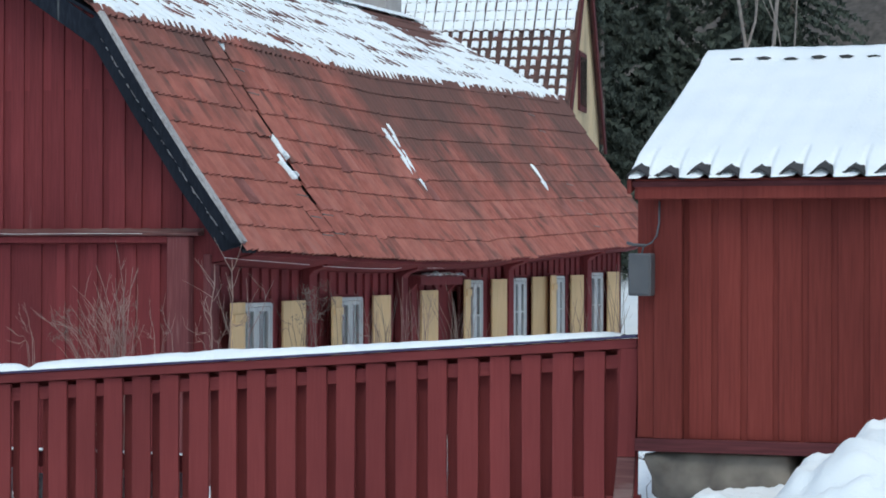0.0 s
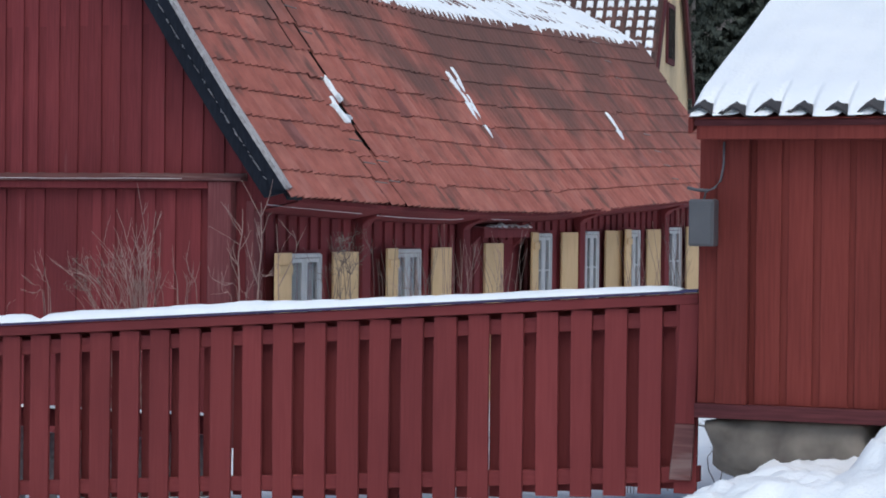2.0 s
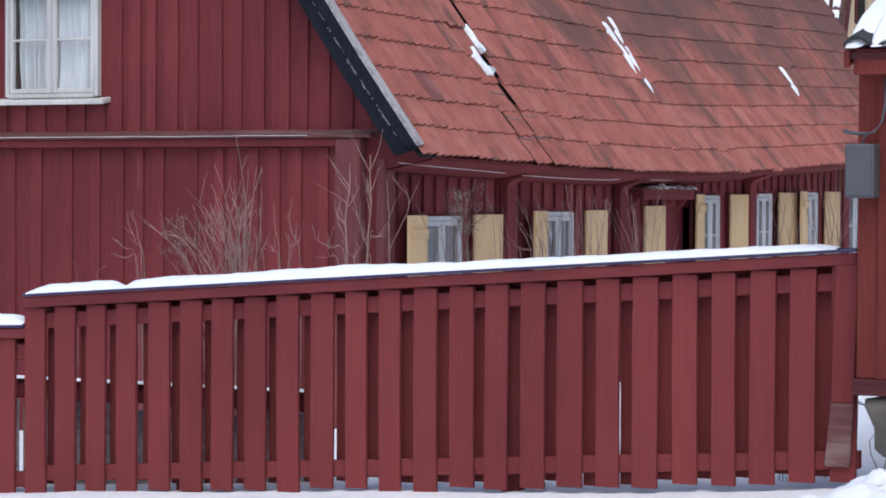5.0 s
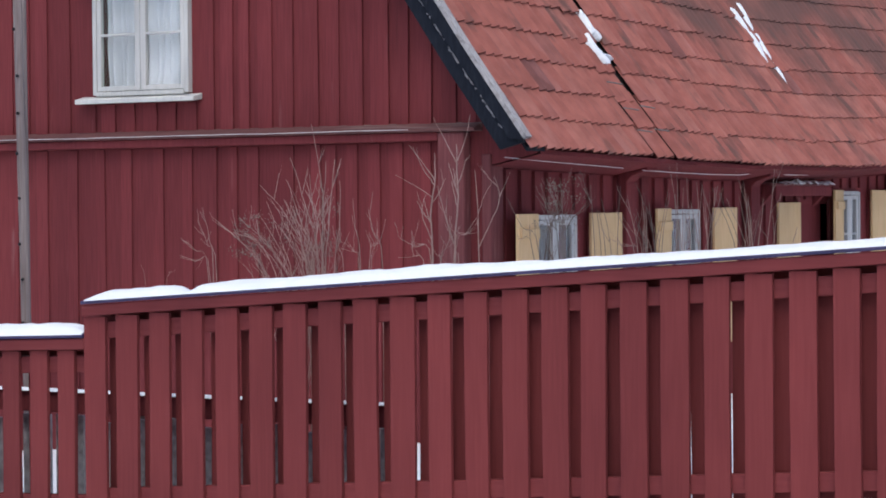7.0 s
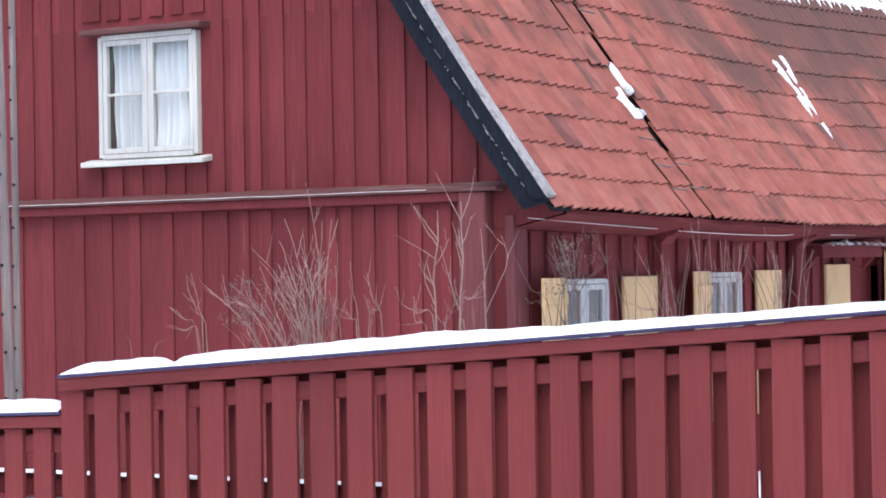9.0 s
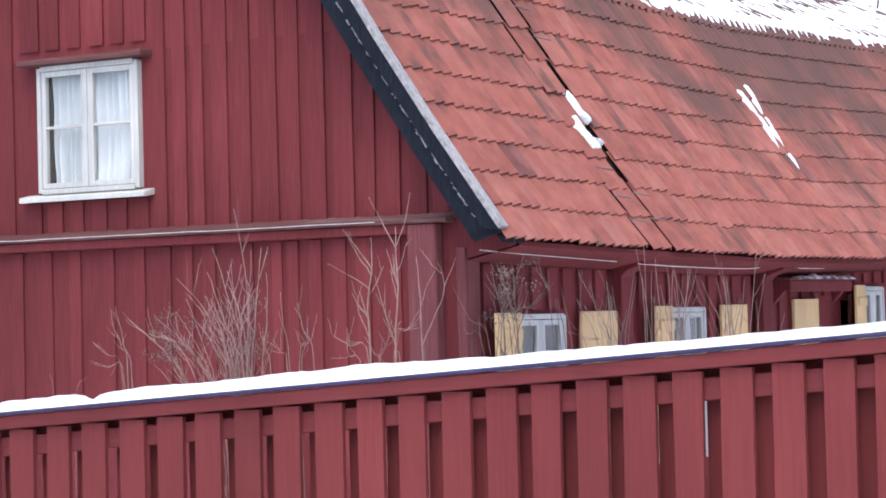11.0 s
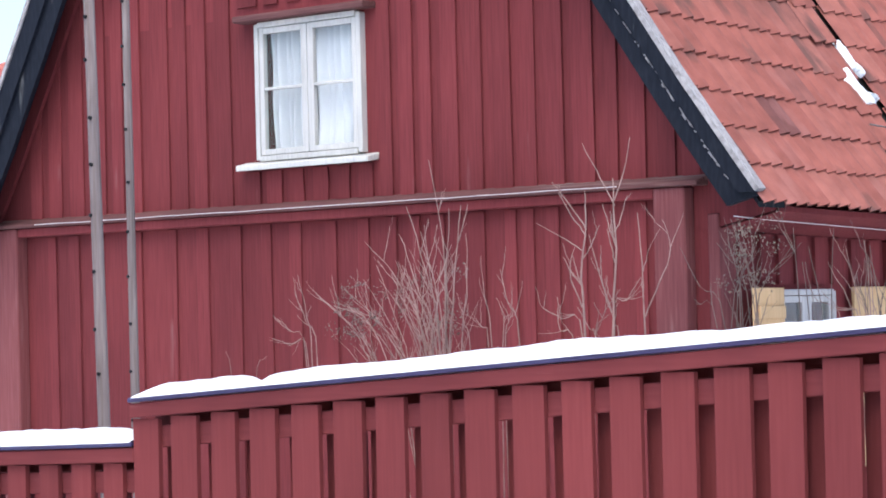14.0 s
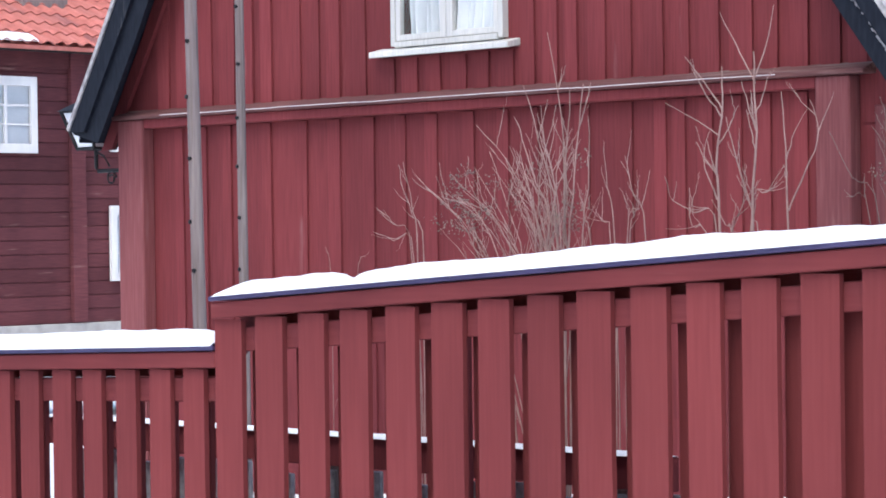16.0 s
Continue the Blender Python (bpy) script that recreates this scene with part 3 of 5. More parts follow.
# cable under the eave
for run in ([(-0.2, 2.772), (0.3, 2.752), (0.9, 2.733), (1.5, 2.714)], [(1.8, 2.702), (2.3, 2.688), (2.9, 2.678), (3.5, 2.676)],
            [(3.5, 2.676), (3.66, 2.684), (3.8, 2.712), (3.95, 2.722), (4.15, 2.705), (4.4, 2.682), (4.8, 2.684), (5.2, 2.7)]):
    bm = bmesh.new()
    bm_tube(bm, [(0.30, y, z) for y, z in run], 0.0032, 5)
    hp("cable", bm, CABLE, label="pale cable strung under the eave")
bm = bmesh.new()
bm_prism(bm, [(-0.07, -0.012, 2.72), (0.02, -0.012, 2.715), (0.44, -0.012, 2.80), (0.44, -0.012, 2.87), (-0.07, -0.012, 3.45)], (0, 0.01, 0))
hp("eave_end", bm, RED)
bm = bmesh.new()
bm_tube(bm, [(-5.3 + 0.24 * i, -0.131, 2.972 + 0.006 * noise.noise((i * 0.7, 3, 0))) for i in range(21)], 0.0025, 5)
hp("cable", bm, CABLE, label="thin pale wire along the ledge")
# ridge snow cap and chimney
bm = bmesh.new()
bm_box(bm, -3.45, -2.88, 10.95, 11.5, 5.4, 7.1)
bm_box(bm, -3.50, -2.83, 10.9, 11.55, 7.1, 7.2)
hp("chimney", bm, CHIMNEY, label="grey rendered chimney", bevel=0.01)
ridge = snow_strip("ridge_snow", LENGTH + 0.4, 0.34, 0.07, house, 3)
ridge.matrix_basis = pose(MID + 0.17, -0.2, Z_RIDGE + 0.015 - 0.8, 0, 0, 90)
# snow on the upper slope, thin enough for the tile noses to show
def upper_snow(side):
    def fn(u, v):
        y = VERGE + 0.01 + u * (LENGTH + 0.45)
        low = KINK + 0.05 + 0.05 * noise.noise((y * 2.2, 5, 0)) + 0.02 * math.sin(2 * math.pi * y / 0.10925)
        d = low * (1 - v)
        x = MID + side * d
        row = (d * 1.12 / 0.28) % 1.0
        h = 0.068 + 0.026 * noise.noise((y * 1.4, d * 2.4, 1)) + 0.018 * noise.noise((y * 6, d * 6, 4))
        h += 0.012 * math.sin(2 * math.pi * y / 0.218) - 0.016 * row
        if v == 0:
            h = 0.01
        bare = noise.noise((y * 0.9, d * 1.2, 9.0))
        if y > 9.6 and d < 1.3:
            h -= 0.09 * max(0, bare + 0.25)
        return (x, y, roof_z(x, y) + h)
    ob = new("roof_snow", grid_mesh("roof_snow", 900, 36, fn, SNOW))
    ob.parent, ob.location = house, (0, 0, -0.8)
    return tagged(ob, "thin snow over the tiles")


upper_snow(1)
upper_snow(-1)


# ---- snow left on the lower roof slope ----
def slope_patch(spine, seed):
    """A tongue of snow on the lower slope, along a spine of (place along the house, height, width)."""
    def x_at(z, y):
        lo, hi = MID + KINK, MID + HALF_EAVE
        for _ in range(24):
            m = (lo + hi) / 2
            lo, hi = (m, hi) if roof_z(m, y) > z else (lo, m)
        return lo

    ts = np.linspace(0, 1, len(spine))

    def fn(u, v):
        yc, z, w = (float(np.interp(v, ts, [p[k] for p in spine])) for k in range(3))
        w *= 0.72 * min(1.0, 0.4 + 5 * min(v, 1 - v)) * (1 + 0.35 * noise.noise((v * 6, seed, 3)))
        y = yc + (u - 0.5) * w + 0.008 * noise.noise((v * 12, seed, u * 2))
        x = x_at(z + 0.01 * noise.noise((u * 3, seed, v * 8)), y)
        h = 0.03 + 0.02 * math.sin(math.pi * u) ** 0.6 * math.sin(math.pi * v) ** 0.4 - (0.03 if u in (0, 1) or v in (0, 1) else 0)
        return (x + h * 0.83, y, roof_z(x, y) + h * 0.56)
    ob = new("snow_patch", grid_mesh("snow_patch", 9, 26, fn, SNOW))
    ob.parent, ob.location = house, (0, 0, -0.8)
    return tagged(ob, "old snow left in a gap of the tiles")


for k, spine in enumerate((
        [(1.84, 3.88, 0.07), (1.84, 3.78, 0.09), (1.83, 3.69, 0.14)],
        [(1.80, 3.74, 0.10), (1.87, 3.71, 0.13), (1.90, 3.66, 0.07)],
        [(1.72, 3.70, 0.12), (1.68, 3.62, 0.13), (1.70, 3.55, 0.15), (1.74, 3.49, 0.17), (1.75, 3.46, 0.10)],
        [(1.74, 3.53, 0.10), (1.82, 3.525, 0.09), (1.85, 3.50, 0.06)],
        [(4.92, 4.11, 0.15), (4.93, 4.0, 0.16), (4.94, 3.86, 0.12)],
        [(4.99, 3.90, 0.15), (4.95, 3.76, 0.17), (4.88, 3.58, 0.10)],
        [(5.14, 4.16, 0.12), (5.10, 4.05, 0.19), (5.07, 3.90, 0.10)],
        [(5.09, 3.89, 0.12), (5.04, 3.74, 0.15), (4.98, 3.55, 0.12)],
        [(5.03, 3.60, 0.10), (5.02, 3.52, 0.15), (5.0, 3.44, 0.10)],
        [(8.97, 3.89, 0.17), (8.96, 3.82, 0.22), (8.95, 3.75, 0.16), (8.94, 3.68, 0.25), (8.92, 3.56, 0.18)])):
    slope_patch(spine, k + 1)


# ---- the fence ----
FY = -4.86                          # front face of the boards
FENCE_TURN = pose(0.48, -4.722, 0, 0, 0, 2.155) @ Matrix.Translation((-0.40, 4.86, 0))      # the fence runs a little askew


def fence_top(x):
    return 1.968 + (x - 0.40) * 0.0676


def fence_part(name, outline, depth, material, parent, label="", bevel=0.004):
    bm = bmesh.new()
    bm_prism(bm, outline, depth)
    return part(name, bm, material, parent, label, bevel)


def plank_fence(label, x0, x1, top, drop, spacing, width, first, front_y, seed):
    f = root("plank_fence", label, "fence")
    f.matrix_basis = FENCE_TURN
    y = front_y
    ln = lambda z, ya: [(x0, ya, top(x0) + z), (x1, ya, top(x1) + z)]
    def band(name, za, zb, ya, yb, material, lab=""):
        (a, b), (c, d) = ln(za, ya), ln(zb, ya)
        return fence_part(name, [a, b, d, c], (0, yb - ya, 0), material, f, lab)
    band("cap_board", -0.002, 0.012, y - 0.001, y + 0.14, RED_RAIL)
    band("flashing", 0.016, 0.034, y - 0.036, y + 0.145, FLASH, "dark blue metal flashing, purple lens fringe in its colour")
    band("top_fascia", -0.044, 0.012, y - 0.024, y - 0.001, RED_RAIL)
    band("back_fascia", -0.078, -0.003, y + 0.109, y + 0.13, RED_RAIL)
    band("rail", -0.162, -0.077, y + 0.024, y + 0.082, RED_RAIL)
    band("rail", -0.162 - drop, -0.077 - drop, y + 0.024, y + 0.082, RED_RAIL)
    rng = random.Random(seed)
    h = drop + 0.18
    n = int((x1 - first) / spacing) + 1
    for back in (0, 1):
        for i in range(n):
            x = first + i * spacing + rng.uniform(-0.005, 0.005)
            wd = width * rng.uniform(0.94, 1.06) * (1.02 if back else 1)
            if back:
                x += width + (spacing - width) * 0.5 - wd * 0.5 + (rng.choice((0.0, 0.006, 0.012)) if x < 2.3 else rng.choice((-0.014, -0.008, -0.003))) + (0.006 if seed == 2 else 0) + rng.uniform(-0.004, 0.004)
            if x + wd > x1 + 0.02 and not (back == 0 and i == n - 1):
                continue
            wd = min(wd, x1 - x)
            if wd < 0.04:
                continue
            t, lean = top(x) - 0.046, rng.uniform(-0.006, 0.006)
            zb = ground_z(x, y) + 0.06 + rng.uniform(-0.02, 0.02)
            if not back:
                zb = min(zb, t - h + rng.uniform(-0.015, 0.015)) if seed == 1 else t - h
            ya = y + 0.086 if back else y
            bm = bmesh.new()
            wob = [rng.uniform(-0.003, 0.003) for _ in range(4)]
            prof = [(x + lean, zb), (x + wd + lean, zb), (x + wd + wob[0], (zb + t) / 2), (x + wd, t + 0.07 * back * 0), (x, t), (x + wob[1], (zb + t) / 2)]
            if back:
                prof = [(p, q - (0.035 if q > t - 0.2 else 0)) for p, q in prof]
            bm_prism(bm, [(p, ya, q) for p, q in prof], (0, 0.022, 0))
            part("board", bm, RED_FENCE, f)
    for x in np.arange(x0 + 0.9, x1, 1.9):
        box_part("post", (x, x + 0.09, y + 0.1, y + 0.19, ground_z(x, y) - 0.3, top(x) - 0.06), RED_FENCE, f)
    return f


tall = plank_fence("red painted double-boarded fence with a snow-covered cap", 0.402, 5.045, fence_top, 0.83, 0.1963, 0.124, 0.402, FY, 1)
# the end board leans and is bare grey wood at its foot
fence_part("end_board", [(4.925, FY - 0.026, 1.60), (5.035, FY - 0.026, 1.60), (5.052, FY - 0.026, 2.235), (4.945, FY - 0.026, 2.235)], (0, 0.022, 0), RED_FENCE, tall)
fence_part("end_board_foot", [(4.895, FY - 0.026, 1.30), (5.015, FY - 0.026, 1.30), (5.035, FY - 0.026, 1.598), (4.925, FY - 0.026, 1.598)], (0, 0.022, 0), RED_TRIM, tall, "greyed foot of the end board")
fs = snow_strip("fence_snow", 4.53, 0.17, 0.052, None, 11, "fresh white snow along the fence cap", notch=0.60, taper=0.42)
fs.matrix_basis = FENCE_TURN @ Matrix.Translation((0.43, FY - 0.045, fence_top(0.43) + 0.034)) @ Matrix.Rotation(-math.atan(0.0676), 4, "Y")
tagged(fs, category="snow")
low_top = lambda x: 1.80 + (x - 0.36) * 0.033
low = plank_fence("lower red painted board fence with a snow-covered cap", -3.8, 0.398, low_top, 0.70, 0.178, 0.107, -3.698, FY + 0.02, 2)
fs = snow_strip("fence_snow", 4.19, 0.17, 0.058, None, 23, "fresh white snow along the fence cap")
fs.matrix_basis = FENCE_TURN @ Matrix.Translation((-3.79, FY - 0.025, low_top(-3.79) + 0.034)) @ Matrix.Rotation(-math.atan(0.033), 4, "Y")
tagged(fs, category="snow")
# snowy beam lying behind the fence
beam = root("low_railing", "low railing of pale boards with snow on its rail", "railing", at=(-1.2, -4.15, 1.09))
box_part("beam", (0, 3.2, -0.03, 0.03, 0.29, 0.40), RED, beam, "red painted rail")
for x in np.arange(0.05, 3.2, 0.23):
    box_part("board", (x, x + 0.19, 0.035, 0.06, -0.3, 0.26 + 0.02 * math.sin(x * 9)), CAP_WOOD, beam, "pale weathered board")
for x in (0.3, 1.6, 2.9):
    box_part("block", (x - 0.09, x + 0.09, 0.062, 0.15, -0.35, 0.30), GREY_WOOD, beam)
s = snow_strip("snow", 3.2, 0.08, 0.014, beam, 31)
s.matrix_basis = pose(0, -0.05, 0.402)


# ---- two tall peg poles ----
def peg_pole(label, x, y, tilt_x, seed, r=0.042):
    p = root("wooden_pole", label, "pole", "peg poles", at=(x, y, ground_z(x, y) - 0.05))
    rng = random.Random(seed)
    bm = bmesh.new()
    n = 12
    pts = [(tilt_x * i / n * 6 + 0.012 * noise.noise((i, seed, 0)), 0.01 * noise.noise((i, seed, 5)), 6.0 * i / n) for i in range(n + 1)]
    bm_tube(bm, pts, [r - 0.008 * i / n for i in range(n + 1)], 8)
    part("shaft", bm, GREY_WOOD, p, smooth=True)
    z = 0.35
    while z < 5.8:
        z += rng.uniform(0.19, 0.27)
        bm = bmesh.new()
        bm_tube(bm, [(tilt_x * z + rng.uniform(-0.012, 0.012), -r - 0.004, z), (tilt_x * z, -r + 0.03, z)], 0.009, 6)
        part("peg", bm, IRON, p)
    return p


peg_pole("tall weathered grey wooden pole with iron pegs", -0.765, -3.7, -0.022, 1, 0.029)
peg_pole("tall weathered grey wooden pole with iron pegs", -1.69, -2.65, -0.004, 2, 0.024)


# ---- the shed ----
SX0, SX1, SY0, SY1 = 5.15, 8.6, -4.65, -0.9
SZ0, SZ1 = 1.665, 3.12
shed = root("red_shed", "red boarded shed with pantile roof under thick snow", "shed", at=(0, 0, 0))
bm = bmesh.new()
bm_box(bm, SX0 + 0.02, SX1, SY0 + 0.03, SY1, SZ0, SZ1)
part("wall", bm, RED_SHED, shed)
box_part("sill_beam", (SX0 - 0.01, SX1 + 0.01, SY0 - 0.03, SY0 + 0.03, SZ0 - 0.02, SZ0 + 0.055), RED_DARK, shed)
box_part("corner_post", (SX0, SX0 + 0.10, SY0 - 0.005, SY0 + 0.03, SZ0 + 0.056, SZ1), RED_SHED, shed)
box_part("corner_post", (SX0 + 0.102, SX0 + 0.27, SY0 - 0.028, SY0 + 0.03, SZ0 + 0.056, SZ1), RED_SHED, shed)
box_part("eave_board", (SX0 + 0.02, SX1 + 0.1, SY0 - 0.14, SY0 - 0.11, 3.10, 3.215), RED_SHED, shed)
# soffit in the darker red: the eave's shade is put into its colour
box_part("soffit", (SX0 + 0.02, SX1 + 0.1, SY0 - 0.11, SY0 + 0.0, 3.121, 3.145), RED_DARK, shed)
rng = random.Random(4)
x = SX0 + 0.30
while x < SX1:
    wd = rng.uniform(0.13, 0.15)
    bm = bmesh.new()
    bm_box(bm, x, x + wd, SY0 + rng.uniform(0.017, 0.021), SY0 + 0.03, SZ0 + 0.056, SZ1)
    part("board", bm, RED_SHED, shed, bevel=0.003)
    x += rng.uniform(0.165, 0.185)
RY, RZ = -2.75, 4.0
slope = (RZ - 3.22) / (RY - (SY0 - 0.16))
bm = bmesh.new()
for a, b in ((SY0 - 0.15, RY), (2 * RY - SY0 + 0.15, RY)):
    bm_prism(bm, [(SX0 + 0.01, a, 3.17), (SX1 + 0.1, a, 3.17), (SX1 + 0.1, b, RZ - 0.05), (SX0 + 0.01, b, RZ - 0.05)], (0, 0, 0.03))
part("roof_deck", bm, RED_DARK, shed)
box_part("barge_board", (SX0 - 0.02, SX0 + 0.008, SY0 - 0.16, RY, -0.09, -0.01), RED_SHED, shed, m=Matrix(((1, 0, 0, 0), (0, 1, 0, 0), (0, slope, 1, 3.22 - slope * (SY0 - 0.16)), (0, 0, 0, 1))))
# pantiles of the eave course, one by one
def pantile(width, length, amp, thick=0.014, nu=7, lift0=0.022, rolls=1):
    """A roof tile: x across, y up the slope, z out. With two rolls its section is saw-toothed."""
    vs, fs = [], []
    if rolls > 1:
        cycle = [(0.0, 0.0), (0.3, 0.3), (0.62, 0.85), (0.84, 1.0), (0.95, 0.3)]
        prof = [((k + u) / rolls, amp * h) for k in range(rolls) for u, h in cycle] + [(1.0, 0.0), (1.05, 0.08 * amp)]
    else:
        prof = [(u, amp * (0.5 - 0.5 * math.cos(2 * math.pi * (u + 0.15)))) for u in np.linspace(0, 1.06, nu)]
    nu = len(prof)
    for y, lift in ((0, lift0), (length, 0.0)):
        for u, h in prof:
            vs.append((u * width, y, h + lift))
    for u, h in prof:
        vs.append((u * width, 0, h + lift0 - thick))
    for i in range(nu - 1):
        fs.append((i, i + 1, nu + i + 1, nu + i))
        fs.append((2 * nu + i, 2 * nu + i + 1, i + 1, i))
    me = bpy.data.meshes.new("tile")
    me.from_pydata(vs, [], fs)
    return me, vs, fs


stile, _, _ = pantile(0.178, 0.4, 0.05, 0.016)
stile.materials.append(TILE_GREY)
ang = math.atan(slope)
pieces("tile", stile, [pose(SX0 - 0.01 + i * 0.178, SY0 - 0.19, 3.205 + random.Random(i).uniform(-0.006, 0.006), math.degrees(ang)) for i in range(20)], shed)
# thick snow on the shed, with a scalloped lower edge
def shed_snow(u, v):
    d = min(1.0, v * 1.12)
    x = SX0 + 0.005 - 0.13 * d * (1 - u) + u * (SX1 - SX0 + 0.095)
    f = ((x - SX0 + 0.01) / 0.178 + 0.13) % 1.0
    cell = math.floor((x - SX0 + 0.01) / 0.178 + 0.13)
    notch = (f / 0.72) ** 9 if f < 0.72 else max(0.0, 1 - (f - 0.72) / 0.16)
    notch *= 0.75 + 0.55 * noise.noise((cell * 1.7, 3.1, 0))
    ph = 2 * math.pi * ((x - SX0 + 0.01) / 0.178 + 0.15)
    sc = 0.5 + 0.5 * math.cos(ph)
    lo = SY0 - 0.215 + 0.15 * notch + 0.03 * noise.noise((x * 4, 0, 0))
    run = RY + 0.05 - lo
    y = lo + run * d
    base = 3.238 + slope * (y - SY0 + 0.16)
    h = 0.076 * min(1, (d * 9) ** 0.5) + 0.007 * sc * (1 - d * 0.6) + 0.012 * noise.noise((x * 2.5, y * 2.5, 0))
    h *= min(1.0, (u * 160 + 0.15) ** 0.5)
    h += 0.022 * min(1.0, max(0.0, (y - RY + 0.16) / 0.03))
    if v == 0:
        h = 0.0
    z = base + h
    if v > 0.9:
        z -= (v - 0.9) * 0.4
    return (x, y, z)


o = new("roof_snow", grid_mesh("roof_snow", 300, 60, shed_snow, SNOW))
o.parent = shed
tagged(o, "thick soft snow on the shed roof")
for i in range(11):
    bm = bmesh.new()
    x = SX0 + 0.14 + i * 0.178
    zn = 3.238 + slope * (RY - SY0) + 0.072 + 0.006 * math.sin(i * 2.3)
    bm_prism(bm, [(x - 0.045, RY - 0.17, zn + 0.024), (x - 0.02, RY - 0.17, zn + 0.004), (x + 0.02, RY - 0.17, zn), (x + 0.05, RY - 0.17, zn + 0.02), (x + 0.015, RY - 0.17, zn + 0.03)], (0, 0.06, 0.0))
    part("ridge_tile_nose", bm, TILE_GREY, shed)
# grey box with its conduit at the corner
mbox = root("meter_box", "grey metal meter box with conduit on the shed corner", "meter box", at=(5.15, -4.74, 2.67))
box_part("case", (-0.02, 0.115, -0.045, 0.055, -0.125, 0.12), METAL_BOX, mbox, bevel=0.008)
box_part("lid", (-0.012, 0.107, -0.053, -0.046, -0.115, 0.11), METAL_BOX, mbox, bevel=0.003)
bm = bmesh.new()
bm_tube(bm, [(0.05, 0.0, 0.12), (0.06, 0.0, 0.16), (0.10, 0.02, 0.18), (0.13, 0.03, 0.22), (0.14, 0.045, 0.30), (0.14, 0.05, 0.42)], 0.006, 8)
part("conduit", bm, METAL_BOX, mbox, smooth=True)
bm = bmesh.new()
bm_tube(bm, [(-0.04, 0.0, 0.18), (0.0, 0.0, 0.17), (0.07, 0.01, 0.165)], 0.009, 8)
part("bracket", bm, METAL_BOX, mbox, smooth=True)


# footing stones
def boulder(name, size, seed, material, parent=None, sub=3):
    bm = bmesh.new()
    bmesh.ops.create_icosphere(bm, subdivisions=sub, radius=1)
    for v in bm.verts:
        p = v.co.copy()
        q = Vector([math.copysign(abs(c) ** 0.38, c) for c in p])
        q *= 1 + 0.22 * noise.noise(p * 1.4 + Vector((seed, 0, 0))) + 0.07 * noise.noise(p * 5 + Vector((0, seed, 0)))
        v.co = Vector((q.x * size[0], q.y * size[1], q.z * size[2]))
    return part(name, bm, material, parent, smooth=True)


footing = root("stone_footing", "rough grey granite footing stones under the shed", "footing", at=(0, 0, 0))
for i, (x, w, h) in enumerate(((5.66, 0.46, 0.16), (6.42, 0.34, 0.15), (6.98, 0.3, 0.2), (7.5, 0.3, 0.22), (8.1, 0.4, 0.22))):
    s = boulder("stone", (w, 0.25, h), i * 3.1, STONE, footing)
    s.location = (x, SY0 + 0.24, SZ0 - 0.03 - h * 0.92)
bm = bmesh.new()
bm_box(bm, SX0 + 0.3, SX1, SY0 + 0.35, SY1, 0.9, SZ0)
part("core", bm, STONE, footing)


# snow banks in front of the shed
def bank(u, v):
    x, y = 4.75 + u * 5.0, -7.05 + v * 2.75
    g = ground_z(x, y)
    edge = min(1, 5 * min(u, 1 - u)) * min(1, 4 * v)
    step = lambda a, b: (lambda f: f * f * (3 - 2 * f))(max(0.0, min(1.0, (x + 0.1 * noise.noise((x * 3, y * 3, 5)) - a) / (b - a))))
    h = 0.24 * step(4.95, 5.6) * edge
    near = math.exp(-((y + 5.55) / 0.62) ** 2) * edge
    h += (0.25 * step(6.18, 6.42) + 0.17 * step(6.5, 6.7) + 0.12 * step(6.75, 7.2)) * near
    h *= 1 + 0.14 * noise.noise((x * 2.6, y * 2.6, 7))
    h += 0.06 * (0.5 - abs(noise.noise((x * 3.7, y * 3.7, 17)))) * min(1, h * 4)
    h += 0.05 * noise.noise((x * 7, y * 7, 3)) * min(1, h * 5) + 0.025 * noise.noise((x * 18, y * 18, 1)) * min(1, h * 4)
    return (x, y, g - 0.03 + max(0, h))


o = new("snow_bank", grid_mesh("snow_bank", 150, 84, bank, SNOW))
tagged(o, "lumpy ploughed snow bank in front of the shed", "snow bank")


# ---- bare shrubs behind the fence ----
def grow(bm, p, d, length, r, depth, rng, spread=0.5, upright=0.25):
    n = 4
    pts, q = [Vector(p)], Vector(p)
    dd = Vector(d).normalized()
    for i in range(n):
        dd = (dd + Vector((rng.uniform(-1, 1), rng.uniform(-1, 1), rng.uniform(-0.4, 1) * upright)) * 0.16).normalized()
        q = q + dd * length / n
        pts.append(q.copy())
    bm_tube(bm, pts, [r * (1 - 0.55 * i / n) for i in range(n + 1)], 5)
    if depth > 0:
        for k in range(rng.randint(2, 4)):
            i = rng.randint(1, n)
            nd = (dd + Vector((rng.uniform(-1, 1), rng.uniform(-1, 1), rng.uniform(-0.1, 0.7))) * spread).normalized()
            grow(bm, pts[i], nd, length * rng.uniform(0.12, 0.72), r * 0.55, depth - 1, rng, spread, upright)


